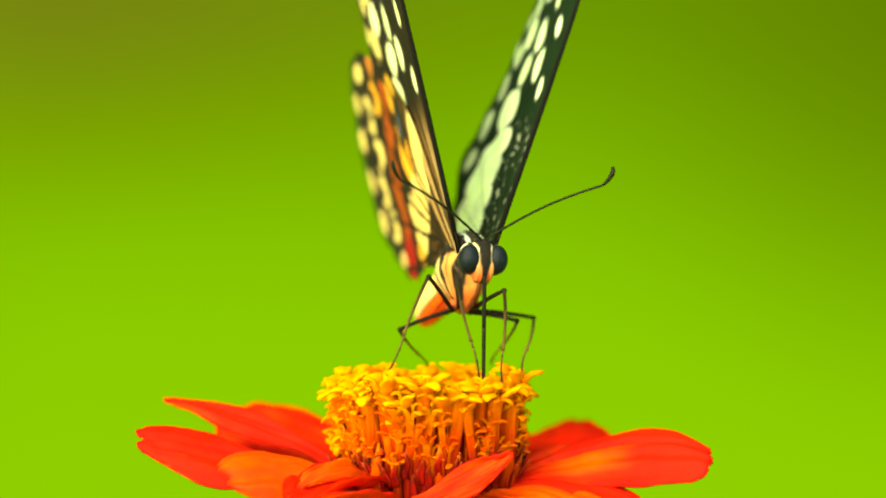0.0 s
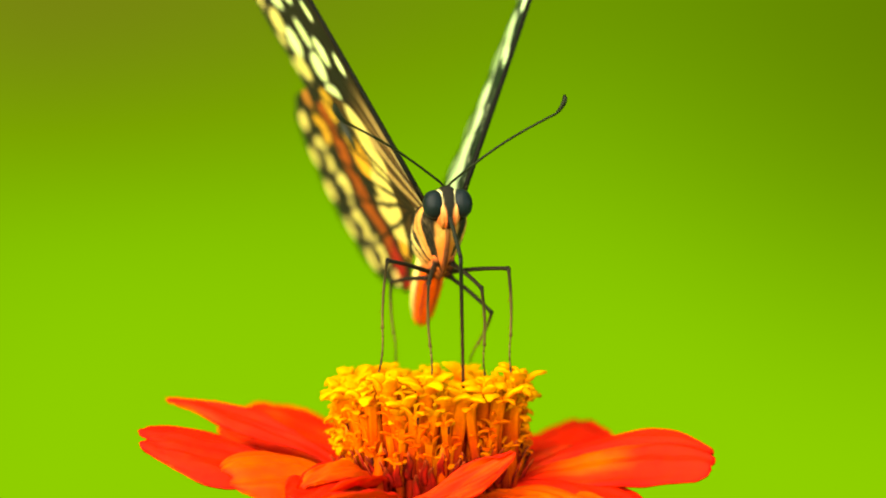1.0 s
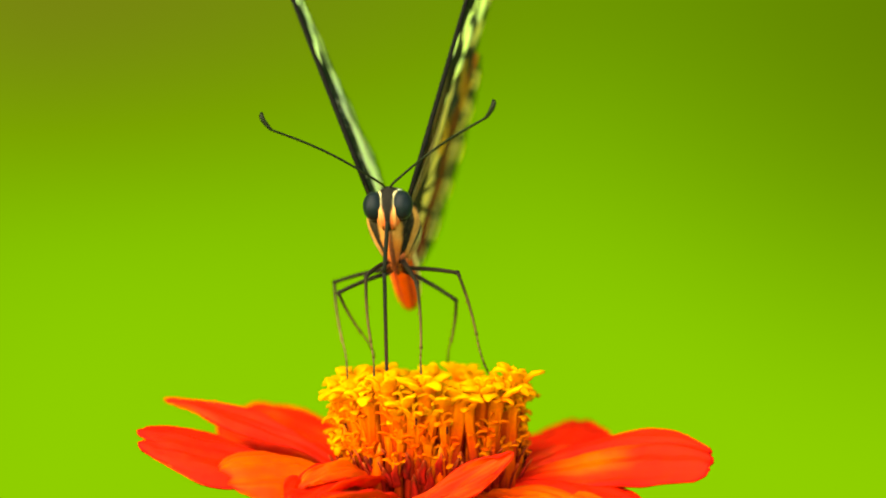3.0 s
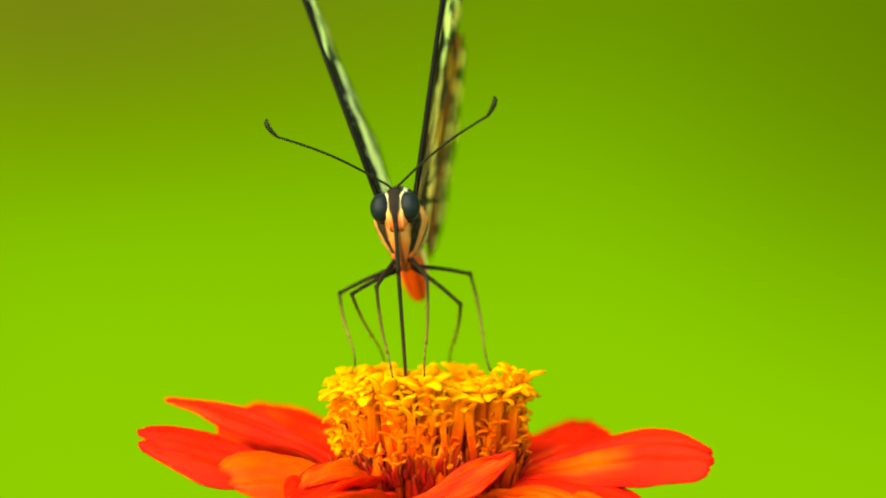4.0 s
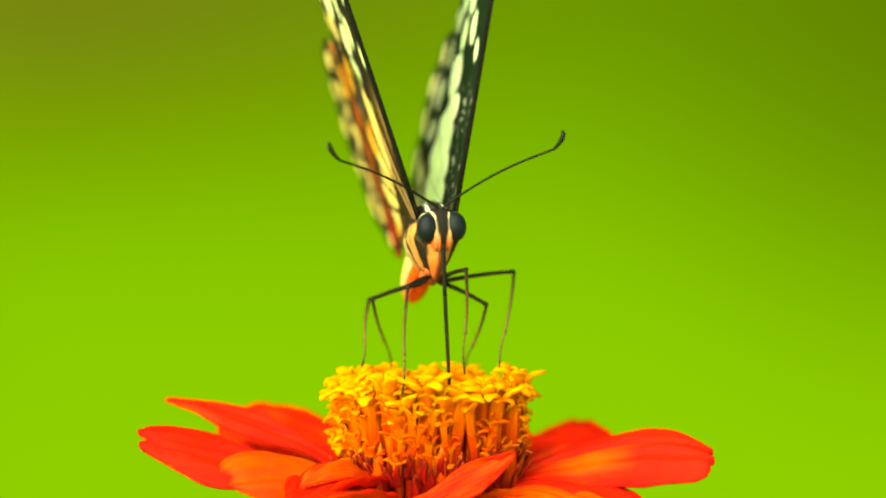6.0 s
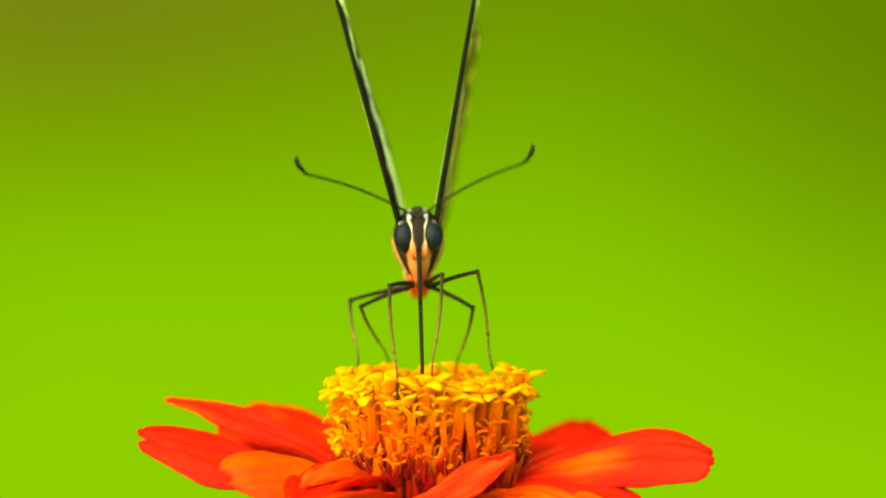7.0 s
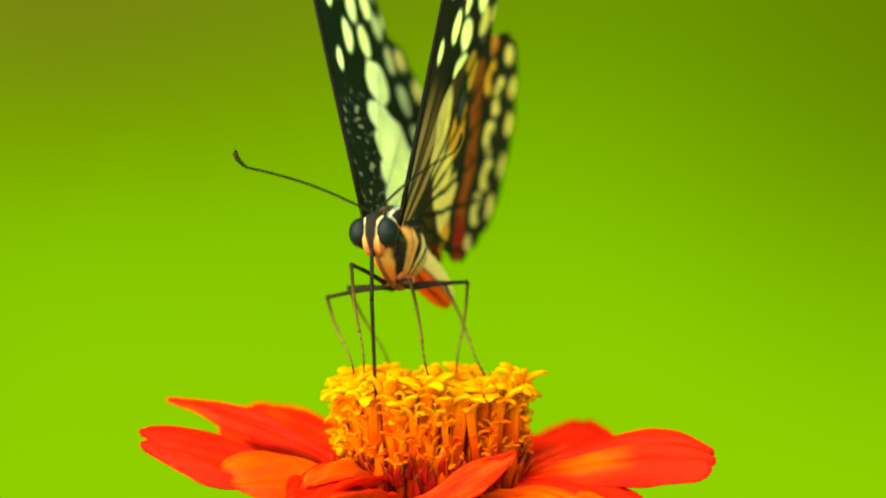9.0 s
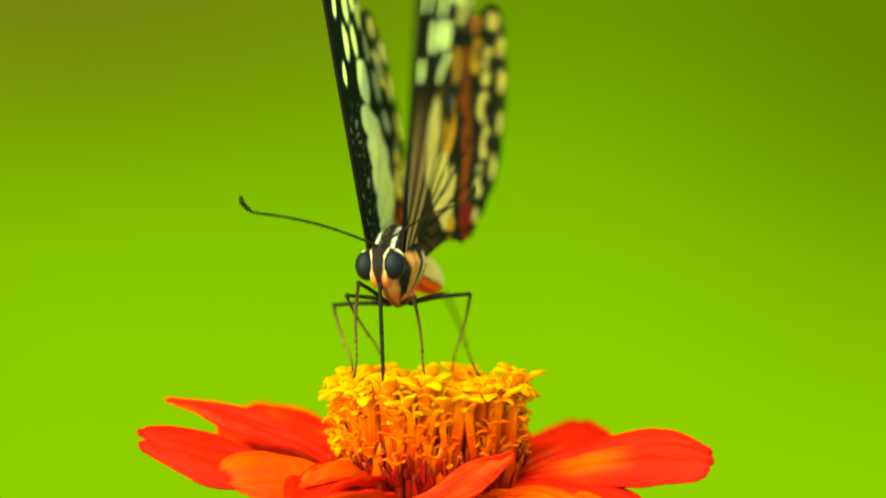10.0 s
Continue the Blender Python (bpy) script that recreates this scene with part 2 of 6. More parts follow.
def floret_mesh(height, mouth, lobe, seed, low=(0.26, 0.010, 0.003), tip=YELLOW, spread=1.0, lobes=5):
    """A tubular disc floret whose mouth is at the origin: a slim tube that flares into a trumpet, broad downy lobes that
    bend outwards, and a forked style."""
    rnd = random.Random(seed)
    pieces = []
    n, sides = 13, 15
    verts, cols = [], []
    for i in range(n):
        s = i / (n - 1)
        r = mouth * (0.60 + 0.10 * math.sin(s * 5) + 0.44 * s ** 3)
        sway = 0.22 * math.sin(s * 3 + seed) * (1 - s)
        for k in range(sides):
            w = 2 * math.pi * k / sides
            rr = r * (1 + 0.15 * math.cos(5 * w) + 0.14 * noise.noise((s * 4, w, seed)))
            verts.append((rr * math.cos(w) + sway, rr * math.sin(w), -height * (1 - s) - 0.1))
            c = blend(blend(low, ORANGE, float(smooth(0.25, 0.68, s))), AMBER, float(smooth(0.55, 0.95, s)))
            groove = 0.26 * (1 - math.cos(5 * w)) * (1 - 0.7 * s) + 0.6 * max(0, noise.noise((s * 3, w * 1.3, seed + 20)))
            cols.append(blend(c, RED, min(0.75, groove)))
    pieces.append((verts, grid_faces(n, sides, True), cols))
    for k in range(lobes):
        w = 2 * math.pi * (k + 0.35 * rnd.random()) / lobes
        curl, size = radians((45 + 115 * rnd.random()) * spread), lobe * (0.75 + 0.45 * rnd.random())
        verts, cols, x, z = [], [], mouth * 0.80, -0.35
        bend_ = rnd.uniform(-0.35, 0.35)
        m, across = 9, 9
        for i in range(m):
            s = i / (m - 1)
            a = radians(78) - curl * s ** 0.9 + bend_ * math.sin(s * 5)
            if i:
                x, z = x + size / (m - 1) * math.cos(a), z + size / (m - 1) * math.sin(a)
            end = math.sqrt(max(0.0, 1 - (s * 0.985) ** 3))
            half = 0.40 * lobe * (0.86 + 0.3 * math.sin(min(1, s * 2) * math.pi / 2) - 0.45 * s) * end
            thick = 0.13 * lobe * (1.2 - 0.3 * s) * end
            na = a + math.pi / 2
            ring = [(-1 + 2 * j / 4, 1) for j in range(5)] + [(0.75 - 1.5 * j / 3, -1) for j in range(4)]
            for b, up in ring:
                # edges turn up like a shallow trough, the surface is downy
                h = thick * up * (1 - 0.8 * b * b) + 0.04 * lobe * b * b
                b = b * half
                h += 0.08 * lobe * noise.noise((b * 4, s * 5 + k, seed))
                b += 0.10 * lobe * noise.noise((s * 6, h * 5 + k, seed + 3))
                rx, rz = x + h * math.cos(na), z + h * math.sin(na)
                verts.append((rx * math.cos(w) - b * math.sin(w), rx * math.sin(w) + b * math.cos(w), rz))
                cols.append(blend(AMBER, tip, min(1, 0.25 + 1.2 * s)))
        faces = grid_faces(m, across, True)
        faces.append(tuple(range(len(verts) - across, len(verts))))
        pieces.append((verts, faces, cols))
    for side in (-1, 1):
        w = rnd.random() * math.pi
        pts = [(0, 0, -0.3)]
        for i in range(5):
            a = i / 4 * 2.4
            pts.append((side * 0.42 * (1 - math.cos(a)) * math.cos(w), side * 0.42 * (1 - math.cos(a)) * math.sin(w), 0.15 + 0.45 * math.sin(a)))
        v, f = tube(pts, [0.15] * 5 + [0.10], 6)
        pieces.append((v, f, [tip] * len(v)))
    if seed % 4 == 0:
        # withered anther
        v, f = ball((0.9 * mouth, 0.2 * mouth, -0.6), (0.12, 0.12, 0.45), 6, 6)
        pieces.append((v, f, [(0.09, 0.008, 0.006)] * len(v)))
    v, f, c = joined(*pieces)
    return mesh_of("floret", v, f, M_FLORET, c)


def spike_mesh(seed):
    """A closed, pointed young floret."""
    rnd = random.Random(seed)
    n, sides, lean = 9, 8, rnd.uniform(-0.5, 0.5)
    verts, cols = [], []
    for i in range(n):
        s = i / (n - 1)
        r = 0.34 * (0.9 + 0.5 * math.sin(s * 3.1)) * (1 - s ** 4 * 0.93)
        for k in range(sides):
            w = 2 * math.pi * k / sides
            rr = r * (1 + 0.2 * noise.noise((s * 4, w, seed)))
            verts.append((rr * math.cos(w) + lean * s * s, rr * math.sin(w), 4.6 * (s - 1)))
            cols.append(blend(blend(RED, ORANGE, float(smooth(0.0, 0.5, s + 0.3 * noise.noise((s, w, seed))))), (0.80, 0.20, 0.012), float(smooth(0.6, 1.0, s))))
    faces = grid_faces(n, sides, True)
    faces.append(tuple(range(len(verts) - sides, len(verts))))
    return mesh_of("floret", verts, faces, M_FLORET, cols)


def bract_mesh(seed):
    rnd = random.Random(seed)
    verts, cols = [], []
    n = 7
    for i in range(n):
        s = i / (n - 1)
        for q in (-1, -0.4, 0.4, 1):
            verts.append((0.10 * (1 - q * q) + 0.6 * s * s, q * (0.27 * (1 - s ** 3) + 0.06) + 0.08 * math.sin(s * 9 + seed), 2.3 * s + 0.15 * rnd.random()))
            cols.append(blend(blend(MAROON, (0.40, 0.008, 0.004), 0.9 * max(0.0, min(1.0, 0.35 + 1.2 * noise.noise((s * 2, q, seed * 1.7))))), (0.36, 0.06, 0.008), max(0, s - 0.6) * rnd.random() * 2.2))
    m = len(verts)
    back = [(x - 0.12, y, z) for x, y, z in verts]
    f = grid_faces(n, 4)
    rim = [0, 1, 2, 3] + [i * 4 + 3 for i in range(1, n)] + [(n - 1) * 4 + j for j in (2, 1, 0)] + [i * 4 for i in range(n - 2, 0, -1)]
    side = [(rim[i], m + rim[i], m + rim[(i + 1) % len(rim)], rim[(i + 1) % len(rim)]) for i in range(len(rim))]
    return mesh_of("bract", verts + back, [q[::-1] for q in f] + [tuple(m + i for i in q) for q in f] + [q[::-1] for q in side], M_BRACT, cols + cols)


# name, azimuth, length, width, lift, bend, cup, twist, notch, warmth, base height, taper, skew, bluntness, crease, flush
PETALS = [
    ("right", -3, 18.2, 8.0, 23, -22, -0.34, 30, 0.02, 0.0, -8.9, 0.44, -1.0, 0.09, 0.8, 1.0),
    ("back_right", 42, 16.6, 13.5, 6, 2, -0.20, 0, 0.0, 0.06, -8.4, 0.62, 1.0, 0.12, 0.0, 0.0),
    ("right_inner", 12, 10.0, 7.0, 33, -46, -0.3, 10, 0.0, 0.36, -8.7, 0.6, 0, 0.2, 0.3, 0.0),
    ("back_side", 78, 15.0, 9.0, 3, 4, -0.20, 0, 0.05, 0.12, -8.4, 0.36, 0, 0.12, 0.0, 0.0),
    ("back_left", 134, 18.4, 11.5, 7.6, 3, -0.14, -4, 0.0, 0.18, -8.2, 0.12, 0, 0.12, 0.0, 0.0),
    ("left_back", 162, 19.2, 5.5, 34, -29, -0.32, -8, 0.0, 0.10, -9.0, 0.70, 0.3, 0.12, 0.0, 0.0),
    ("left", 186, 19.2, 7.6, 20, -9, -0.30, -28, 0.05, 0.02, -9.5, 0.40, 0, 0.16, 0.5, 0.0),
]
FRONT_PETALS = [
    ("left_low", 199, 9.0, 6.5, 7, -12, -0.2, -10, 0.03, 0.25, -9.3, 0.4, 0, 0.12, 0.0, 0.0),
    ("left_front", 208, 13.6, 9.6, 30, -38, -0.34, -24, 0.04, 0.66, -8.9, 0.45, 0, 0.12, 0.3, 0.3),
    ("front_left", 224, 10.2, 3.0, 58, -92, -0.45, -12, 0.0, 0.70, -8.9, 0.5, 0, 0.12, 0.0, 0.0),
    ("front_under", 234, 12.5, 8.5, 30, -34, 0.2, 0, 0.0, -0.2, -9.9, 0.5, 0, 0.12, 0.0, 0.0),
    ("front_fold", 231, 12.0, 5.0, 44, -82, 0.45, 0, 0.0, 0.0, -9.0, 0.5, 0, 0.12, 0.0, 0.0),
    ("front_right", 286, 16.0, 9.0, 10, -36, 0.30, -10, 0.06, 0.35, -9.1, 0.45, 0, 0.12, 0.0, 0.3),
    ("right_front", 316, 15.5, 8.5, 18, -48, -0.30, 14, 0.04, 0.70, -9.0, 0.5, 0, 0.12, 0.3, 0.0),
    ("front_side", 338, 13.2, 8.0, 14, -34, -0.25, 14, 0.0, 0.0, -8.8, 0.4, 0, 0.12, 0.0, 0.0),
]
# how slowly a petal widens from its base, and where it is widest
CLAWS = {"left": (1.3, 0.72), "left_back": (2.2, 0.85)}


def build_flower():
    flower = tagged(new("zinnia"), "scarlet zinnia with a tall yellow-orange centre on a green stem", "flower")
    flower.location = (0, 0, -0.46)
    lift = Matrix.Translation((0, 0, 0.46))
    for name, az, length, width, up, bend, cup, twist, notch, warm, z, taper, skew, blunt, crease, flush in PETALS + FRONT_PETALS:
        me = petal_mesh(length, width, up, bend, cup, twist, notch, warm, int(az + 11), taper, skew, blunt, crease, flush, *CLAWS.get(name, (1.2, 0.62)))
        a = radians(az)
        part("petal", me, flower, at=lift @ pose(5.0 * math.cos(a) * MM, 5.0 * math.sin(a) * MM, z * MM, 0, 0, az))
    # one petal is rolled up against the florets
    me = petal_mesh(12.5, 3.9, 16, 20, 0.22, 46, 0.0, 0.35, 77, 0.75)
    part("petal", me, flower, at=lift @ pose(-4.6 * MM, -9.3 * MM, -10.1 * MM, 0, 0, 3))
    # a small young petal stands up against the florets
    me = petal_mesh(6.0, 4.6, 80, 12, 0.30, 0, 0.0, 0.55, 91, 0.5)
    part("petal", me, flower, at=lift @ pose(6.6 * MM, 1.6 * MM, -7.4 * MM, 0, 0, 8))
    # seed head under the florets; orange painted on its top imitates glow in the gaps
    verts, cols = [], []
    prof = [(0.3, -4.6), (3.5, -4.8), (5.0, -5.2), (5.5, -5.8), (5.7, -6.8), (5.6, -8.4), (5.2, -9.6), (3.2, -10.8), (1.6, -12.0)]
    for r, z in prof:
        for k in range(36):
            w = 2 * math.pi * k / 36
            verts.append((r * math.cos(w), r * math.sin(w), z))
            cols.append(blend(blend(MAROON, RED, 0.5), ORANGE, max(0, min(0.6, (z + 7) / 3))) if z > -8.5 else (0.06, 0.12, 0.02))
    part("receptacle", mesh_of("receptacle", verts, [f[::-1] for f in grid_faces(len(prof), 36, True)], M_BRACT, cols), flower, "maroon seed head, painted orange on top for the glow between florets", at=lift)
    rnd = random.Random(12)
    kinds = [floret_mesh(8.0, 0.90, 1.75, 40 + i) for i in range(8)]
    small = [floret_mesh(4.5, 0.52, 1.15, 60 + i, tip=(0.86, 0.27, 0.005), spread=1.15, lobes=4) for i in range(6)]
    young = [floret_mesh(4.8, 0.48, 0.95, 140 + i, tip=blend(ORANGE, AMBER, 0.2 * i), spread=0.8, lobes=4) for i in range(6)]
    slender = [floret_mesh(7.0, 0.58, 1.1, 120 + i, tip=blend(AMBER, YELLOW, 0.3 + 0.1 * i)) for i in range(6)]
    spikes = [spike_mesh(90 + i) for i in range(6)]
    bracts = [bract_mesh(80 + i) for i in range(5)]

    def stand(r, w, z, lean, sway=6):
        at = pose(r * math.cos(w) * MM, r * math.sin(w) * MM, z * MM, 0, 0, math.degrees(w))
        return lift @ at @ pose(0, 0, 0, rnd.uniform(-sway, sway), lean + rnd.uniform(-sway, sway), 0) @ pose(0, 0, 0, 0, 0, rnd.uniform(0, 360))

    def open_gap(r, w):
        """Two lanes over the middle of the head, where one looks through between the florets."""
        x, y = r * math.cos(w), r * math.sin(w)
        return abs(x + 2.05) < 1.1 or abs(x - 1.1) < 0.8

    # the middle of the head is lower than its rim
    for i in range(14):
        r, w = 4.4 * math.sqrt((i + 0.5) / 14), i * 2.39996
        part("floret", kinds[i % 8], flower, at=stand(r, w, -2.2 + 0.12 * r + rnd.uniform(-0.3, 0.3), 1.4 * r))
    for k in range(19):
        r, w = 5.7 + rnd.uniform(-0.2, 0.2), 2 * math.pi * (k + rnd.uniform(-0.3, 0.3)) / 19
        z = -0.75 + rnd.uniform(-0.3, 0.25) - 0.05 * r * math.sin(w)
        part("floret", kinds[k % 8], flower, at=stand(r, w, z - (2.2 if open_gap(r, w) else 0), 6))
    for k in range(27):
        r, w = 7.0 + rnd.uniform(-0.25, 0.2), 2 * math.pi * (k + rnd.uniform(-0.25, 0.25)) / 27
        z = -0.35 + rnd.uniform(-0.8, 0.5) - 0.08 * r * math.sin(w)
        if open_gap(r, w):
            z -= 2.4 if math.sin(w) > 0 else 0.7
        part("floret", kinds[(k * 3) % 8], flower, at=stand(r, w, z, 9))
    for k in range(22):
        r, w = 7.3 + rnd.uniform(-0.4, 0.2), 2 * math.pi * (k + rnd.uniform(-0.45, 0.45)) / 22
        part("floret", slender[k % 6], flower, at=stand(r, w, -1.5 + rnd.uniform(-0.9, 0.5) - 0.06 * r * math.sin(w), 8, 8))
    # younger florets down the side: curled on the flanks, slim tubes and spikes in front
    for top, r, count, lean in ((-2.0, 7.1, 26, 8), (-3.2, 7.2, 34, 10), (-4.3, 7.2, 36, 12), (-5.3, 7.1, 32, 16)):
        for k in range(count):
            w = 2 * math.pi * (k + rnd.uniform(-0.45, 0.45)) / count
            front = -math.sin(w)
            z = top + rnd.uniform(-0.7, 0.7)
            if front > 0.80 and rnd.random() < 0.25:
                continue
            slim = top > -4 and rnd.random() < (0.5 if front > 0.3 and math.cos(w) > -0.2 else 0.12)
            part("floret", (spikes if slim else young if front > 0.45 or (top < -4 and math.cos(w) > -0.4) else small)[rnd.randrange(6)], flower, at=stand(r + rnd.uniform(-0.4, 0.25), w, z - (0.6 if slim else 0), lean * (0.4 if slim else 1), 8))
    for k in range(140):
        w = 2 * math.pi * (k + rnd.uniform(-0.4, 0.4)) / 140
        r = 6.5 + 0.6 * (k % 2) + rnd.uniform(-0.2, 0.2)
        part("bract", bracts[k % 5], flower, at=lift @ pose(r * math.cos(w) * MM, r * math.sin(w) * MM, (-8.2 + 0.9 * ((k // 2) % 2) + rnd.uniform(-0.7, 0.6)) * MM, 0, 0, math.degrees(w)) @ pose(0, 0, 0, rnd.uniform(-14, 14), rnd.uniform(0, 12), rnd.uniform(-25, 25)))
    pts = [(1.5 * math.sin(i * 0.5), 0.8 * math.sin(i * 0.8 + 1) - 0.67, -460 + i * 448 / 12) for i in range(13)]
    pts[-1] = (0, 0, -11.5)
    v, f = tube(pts, [2.6 - 0.09 * i for i in range(13)], 12)
    part("stem", mesh_of("stem", v, f, M_STEM), flower, "thin green stem", at=lift)
    return flower


flower = build_flower()

# ---- butterfly ----
# Its space, in millimetres: -y ahead, z up, x to its left side. Wing plane: u ahead along the body, v outwards.
HINGE, TOE_IN = (1.45, -2.37, 1.35), 4.6
CREAM, PALE, TAN, BROWN, BLACK = (0.88, 0.74, 0.32), (0.80, 0.98, 0.56), (0.52, 0.34, 0.10), (0.10, 0.045, 0.015), (0.010, 0.027, 0.008)
SAFFRON, RUST, CRIMSON, OCHRE = (0.90, 0.73, 0.21), (0.45, 0.10, 0.014), (0.42, 0.016, 0.012), (0.85, 0.45, 0.04)
GOLD, INK, FLAME = (0.90, 0.73, 0.20), (0.011, 0.010, 0.006), (0.76, 0.115, 0.009)

FOREWING = [(0.4, -0.8), (1.2, 5), (2.4, 13), (3.3, 20), (3.4, 28), (1.5, 35), (-1.7, 39), (-4.9, 38.5), (-7.6, 35.5), (-9.6, 30.5), (-10.8, 25), (-12.2, 19.5), (-15.3, 14.5), (-17.43, 11.5), (-14, 6.5), (-9, 2), (-3, -1)]
HINDWING = [(0.18, -0.8), (-0.71, 4.97), (-2.65, 10.96), (-6.18, 15.2), (-10.6, 18.24), (-15, 20.14), (-19.38, 20.9), (-22.95, 19.57), (-25.73, 16.62), (-27.41, 12.82), (-27.73, 9.17), (-26.53, 5.93), (-22.95, 3), (-18.59, 0.8), (-11.49, 0.6), (-4.42, -0.9)]
# pale marks: u, v, half length, half width, angle of the long axis from v towards u in degrees
FORE_SPOTS = [(0.2, 14.2, 1.05, 0.68, 5), (-2.43, 17, 1.52, 0.97, 0), (-5.73, 17.4, 1.42, 1.26, -5), (-7.1, 14.0, 2.0, 2.3, -5), (-7.6, 10.2, 1.75, 3.8, 12), (-8.3, 8.2, 2.1, 4, 0), (-8.5, 5.6, 2.1, 4, 0), (-8.1, 3.4, 2, 3.67, 0), (-7.7, 1.8, 1.8, 3.02, 0), (-4.3, 20.2, 1.58, 0.86, 0), (0.3, 19.8, 1.05, 0.65, 10), (-7.82, 21.4, 1.47, 1.08, 0), (-2.12, 24, 1.89, 0.86, 0), (-5.52, 25.5, 1.78, 1.01, 0)]
FORE_MARGIN = [(-9.6, 19.8, 1.3, 1.1, 0), (-11.3, 17.2, 1.2, 1.2, 0), (-12.8, 13.9, 1.3, 1.3, 0), (-14.3, 11, 1, 1.2, 0), (-8.4, 24.2, 1.2, 1, 0), (-10.2, 23.2, 0.8, 0.5, 0), (-9.4, 27.2, 0.9, 0.6, 0), (-11.3, 20.9, 0.8, 0.5, 0)]
HIND_CELLS = [(-4.33, 8.9, 3.79, 1.92, -8), (-9.01, 9.8, 2.99, 1.8, 12), (-8.13, 5.54, 2.64, 2.52, -10), (-11.66, 5.45, 1.49, 1.08, 0), (-10.87, 3.3, 1.72, 2.04, 0), (-12.9, 1.9, 0.92, 1.32, 0), (-8.74, 15.11, 1.72, 1.56, -20)]
HIND_CRESCENTS = [(-15.37, 16.43, 1.55, 1.5), (-19.53, 15.77, 1.75, 1.85), (-19.84, 12.06, 1.6, 1.85), (-21.9, 9.08, 1.5, 1.85), (-21.1, 5.83, 1.45, 1.8)]
HIND_MARGIN = [(-14.14, 18.9, 1, 1.4), (-19.78, 19.57, 1, 1.5), (-23.75, 17.67, 1.1, 1.2), (-25.34, 14.63, 1.2, 1.1), (-26.46, 11.05, 1.2, 1), (-25.5, 7.06, 1.2, 1), (-21.05, 2.8, 0.8, 1.2)]


def inside(u, v, mark, soft=0.16):
    """How far each point lies inside an elliptic mark, 0 to 1."""
    cu, cv, a, b = mark[:4]
    w = radians(mark[4]) if len(mark) > 4 else 0.0
    du, dv = u - cu, v - cv
    along, across = dv * math.cos(w) - du * math.sin(w), dv * math.sin(w) + du * math.cos(w)
    d = np.sqrt((along / a) ** 2 + (across / b) ** 2)
    edge = soft / min(a, b)
    return smooth(1 + edge, 1 - edge, d)


def paint(cols, colour, k):
    return cols + (np.asarray(colour) - cols) * np.asarray(k)[:, None]


def wobble(u, v, f, seed):
    return np.array([noise.noise((a * f, b * f, seed)) for a, b in zip(u, v)])


def veins(u, v, fan, origin, width):
    """Dark veins that fan out from an origin, as angles from v towards -u in degrees."""
    a = np.degrees(np.arctan2(-(u - origin[0]), v - origin[1]))
    r = np.hypot(u - origin[0], v - origin[1])
    k = np.zeros(len(u))
    for w in fan:
        k = np.maximum(k, smooth(width * 1.5, width * 0.5, np.abs(np.radians(a - w)) * r))
    return k


def fore_upper(u, v):
    wu, wv = u + 0.35 * wobble(u, v, 0.5, 3), v + 0.35 * wobble(u, v, 0.5, 9)
    c = np.tile(np.array(BLACK), (len(u), 1))
    # pale dust in fine cross lines over the inner cell
    lines = np.array([noise.noise((p * 1.0 + 0.4 * q, q * 2.9, 2.0)) + 0.3 * noise.noise((p * 3.0, q * 6.0, 6.0)) for p, q in zip(u, v)])
    dust = smooth(0.24, 0.42, lines) * smooth(-5.3, -4.0, u - 0.10 * v) * smooth(0.1, -0.6, u - 0.16 * v) * smooth(12.6, 11.0, v) * smooth(0.5, 2.0, v) * smooth(-0.4, 0.0, wobble(u, v, 0.8, 21))
    c = paint(c, (0.45, 0.50, 0.28), dust * 0.7)
    c = paint(c, (0.10, 0.13, 0.04), smooth(0.1, 0.5, wobble(u, v, 2.5, 5)) * smooth(5, 1.5, v) * 0.5)
    for m in FORE_SPOTS:
        c = paint(c, PALE, inside(wu, wv, m))
    for m in FORE_MARGIN:
        c = paint(c, (0.54, 0.70, 0.36), inside(wu, wv, m, 0.35))
    return paint(c, BLACK, 0.4 * veins(u, v, (22, 42, 62, 78), (-2, 1), 0.07))


def fore_under(u, v):
    wu, wv = u + 0.3 * wobble(u, v, 0.5, 4), v + 0.3 * wobble(u, v, 0.5, 8)
    c = np.tile(np.array((0.026, 0.024, 0.011)), (len(u), 1))
    c = paint(c, (0.20, 0.10, 0.02), smooth(14, 6, v) * 0.8)
    streak = smooth(-0.5, 0.4, np.sin(np.degrees(np.arctan2(-(u - 0.5), v + 3)) * 0.62))
    c = paint(c, TAN, streak * smooth(13.0, 7.0, v) * 0.9)
    c = paint(c, CREAM, smooth(-11, -8, u + v * 0.1) * smooth(6, 3, v) * streak * 0.5)
    for m in FORE_SPOTS:
        c = paint(c, (0.90, 0.94, 0.46), inside(wu, wv, m))
    for m in FORE_MARGIN:
        c = paint(c, SAFFRON, inside(wu, wv, m, 0.3))
    return paint(c, BROWN, smooth(-0.5, 0.2, u - 0.15 * v))


def hind_upper(u, v):
    wu, wv = u + 0.4 * wobble(u, v, 0.4, 3), v + 0.4 * wobble(u, v, 0.4, 9)
    c = np.tile(np.array(BLACK), (len(u), 1))
    c = paint(c, (0.90, 0.88, 0.36), inside(wu, wv, (-9.0, 6.5, 7.5, 7.0, 25), 0.5))
    c = paint(c, (0.55, 0.5, 0.2), smooth(4, 1.5, v) * smooth(-19, -16, u))
    for m in HIND_CRESCENTS:
        c = paint(c, (0.72, 0.8, 0.36), inside(wu, wv, m, 0.3))
    for m in HIND_MARGIN:
        c = paint(c, (0.7, 0.72, 0.3), inside(wu, wv, m, 0.3))
    c = paint(c, CRIMSON, inside(wu, wv, (-20.0, 2.6, 1.6, 1.4)))
    return c


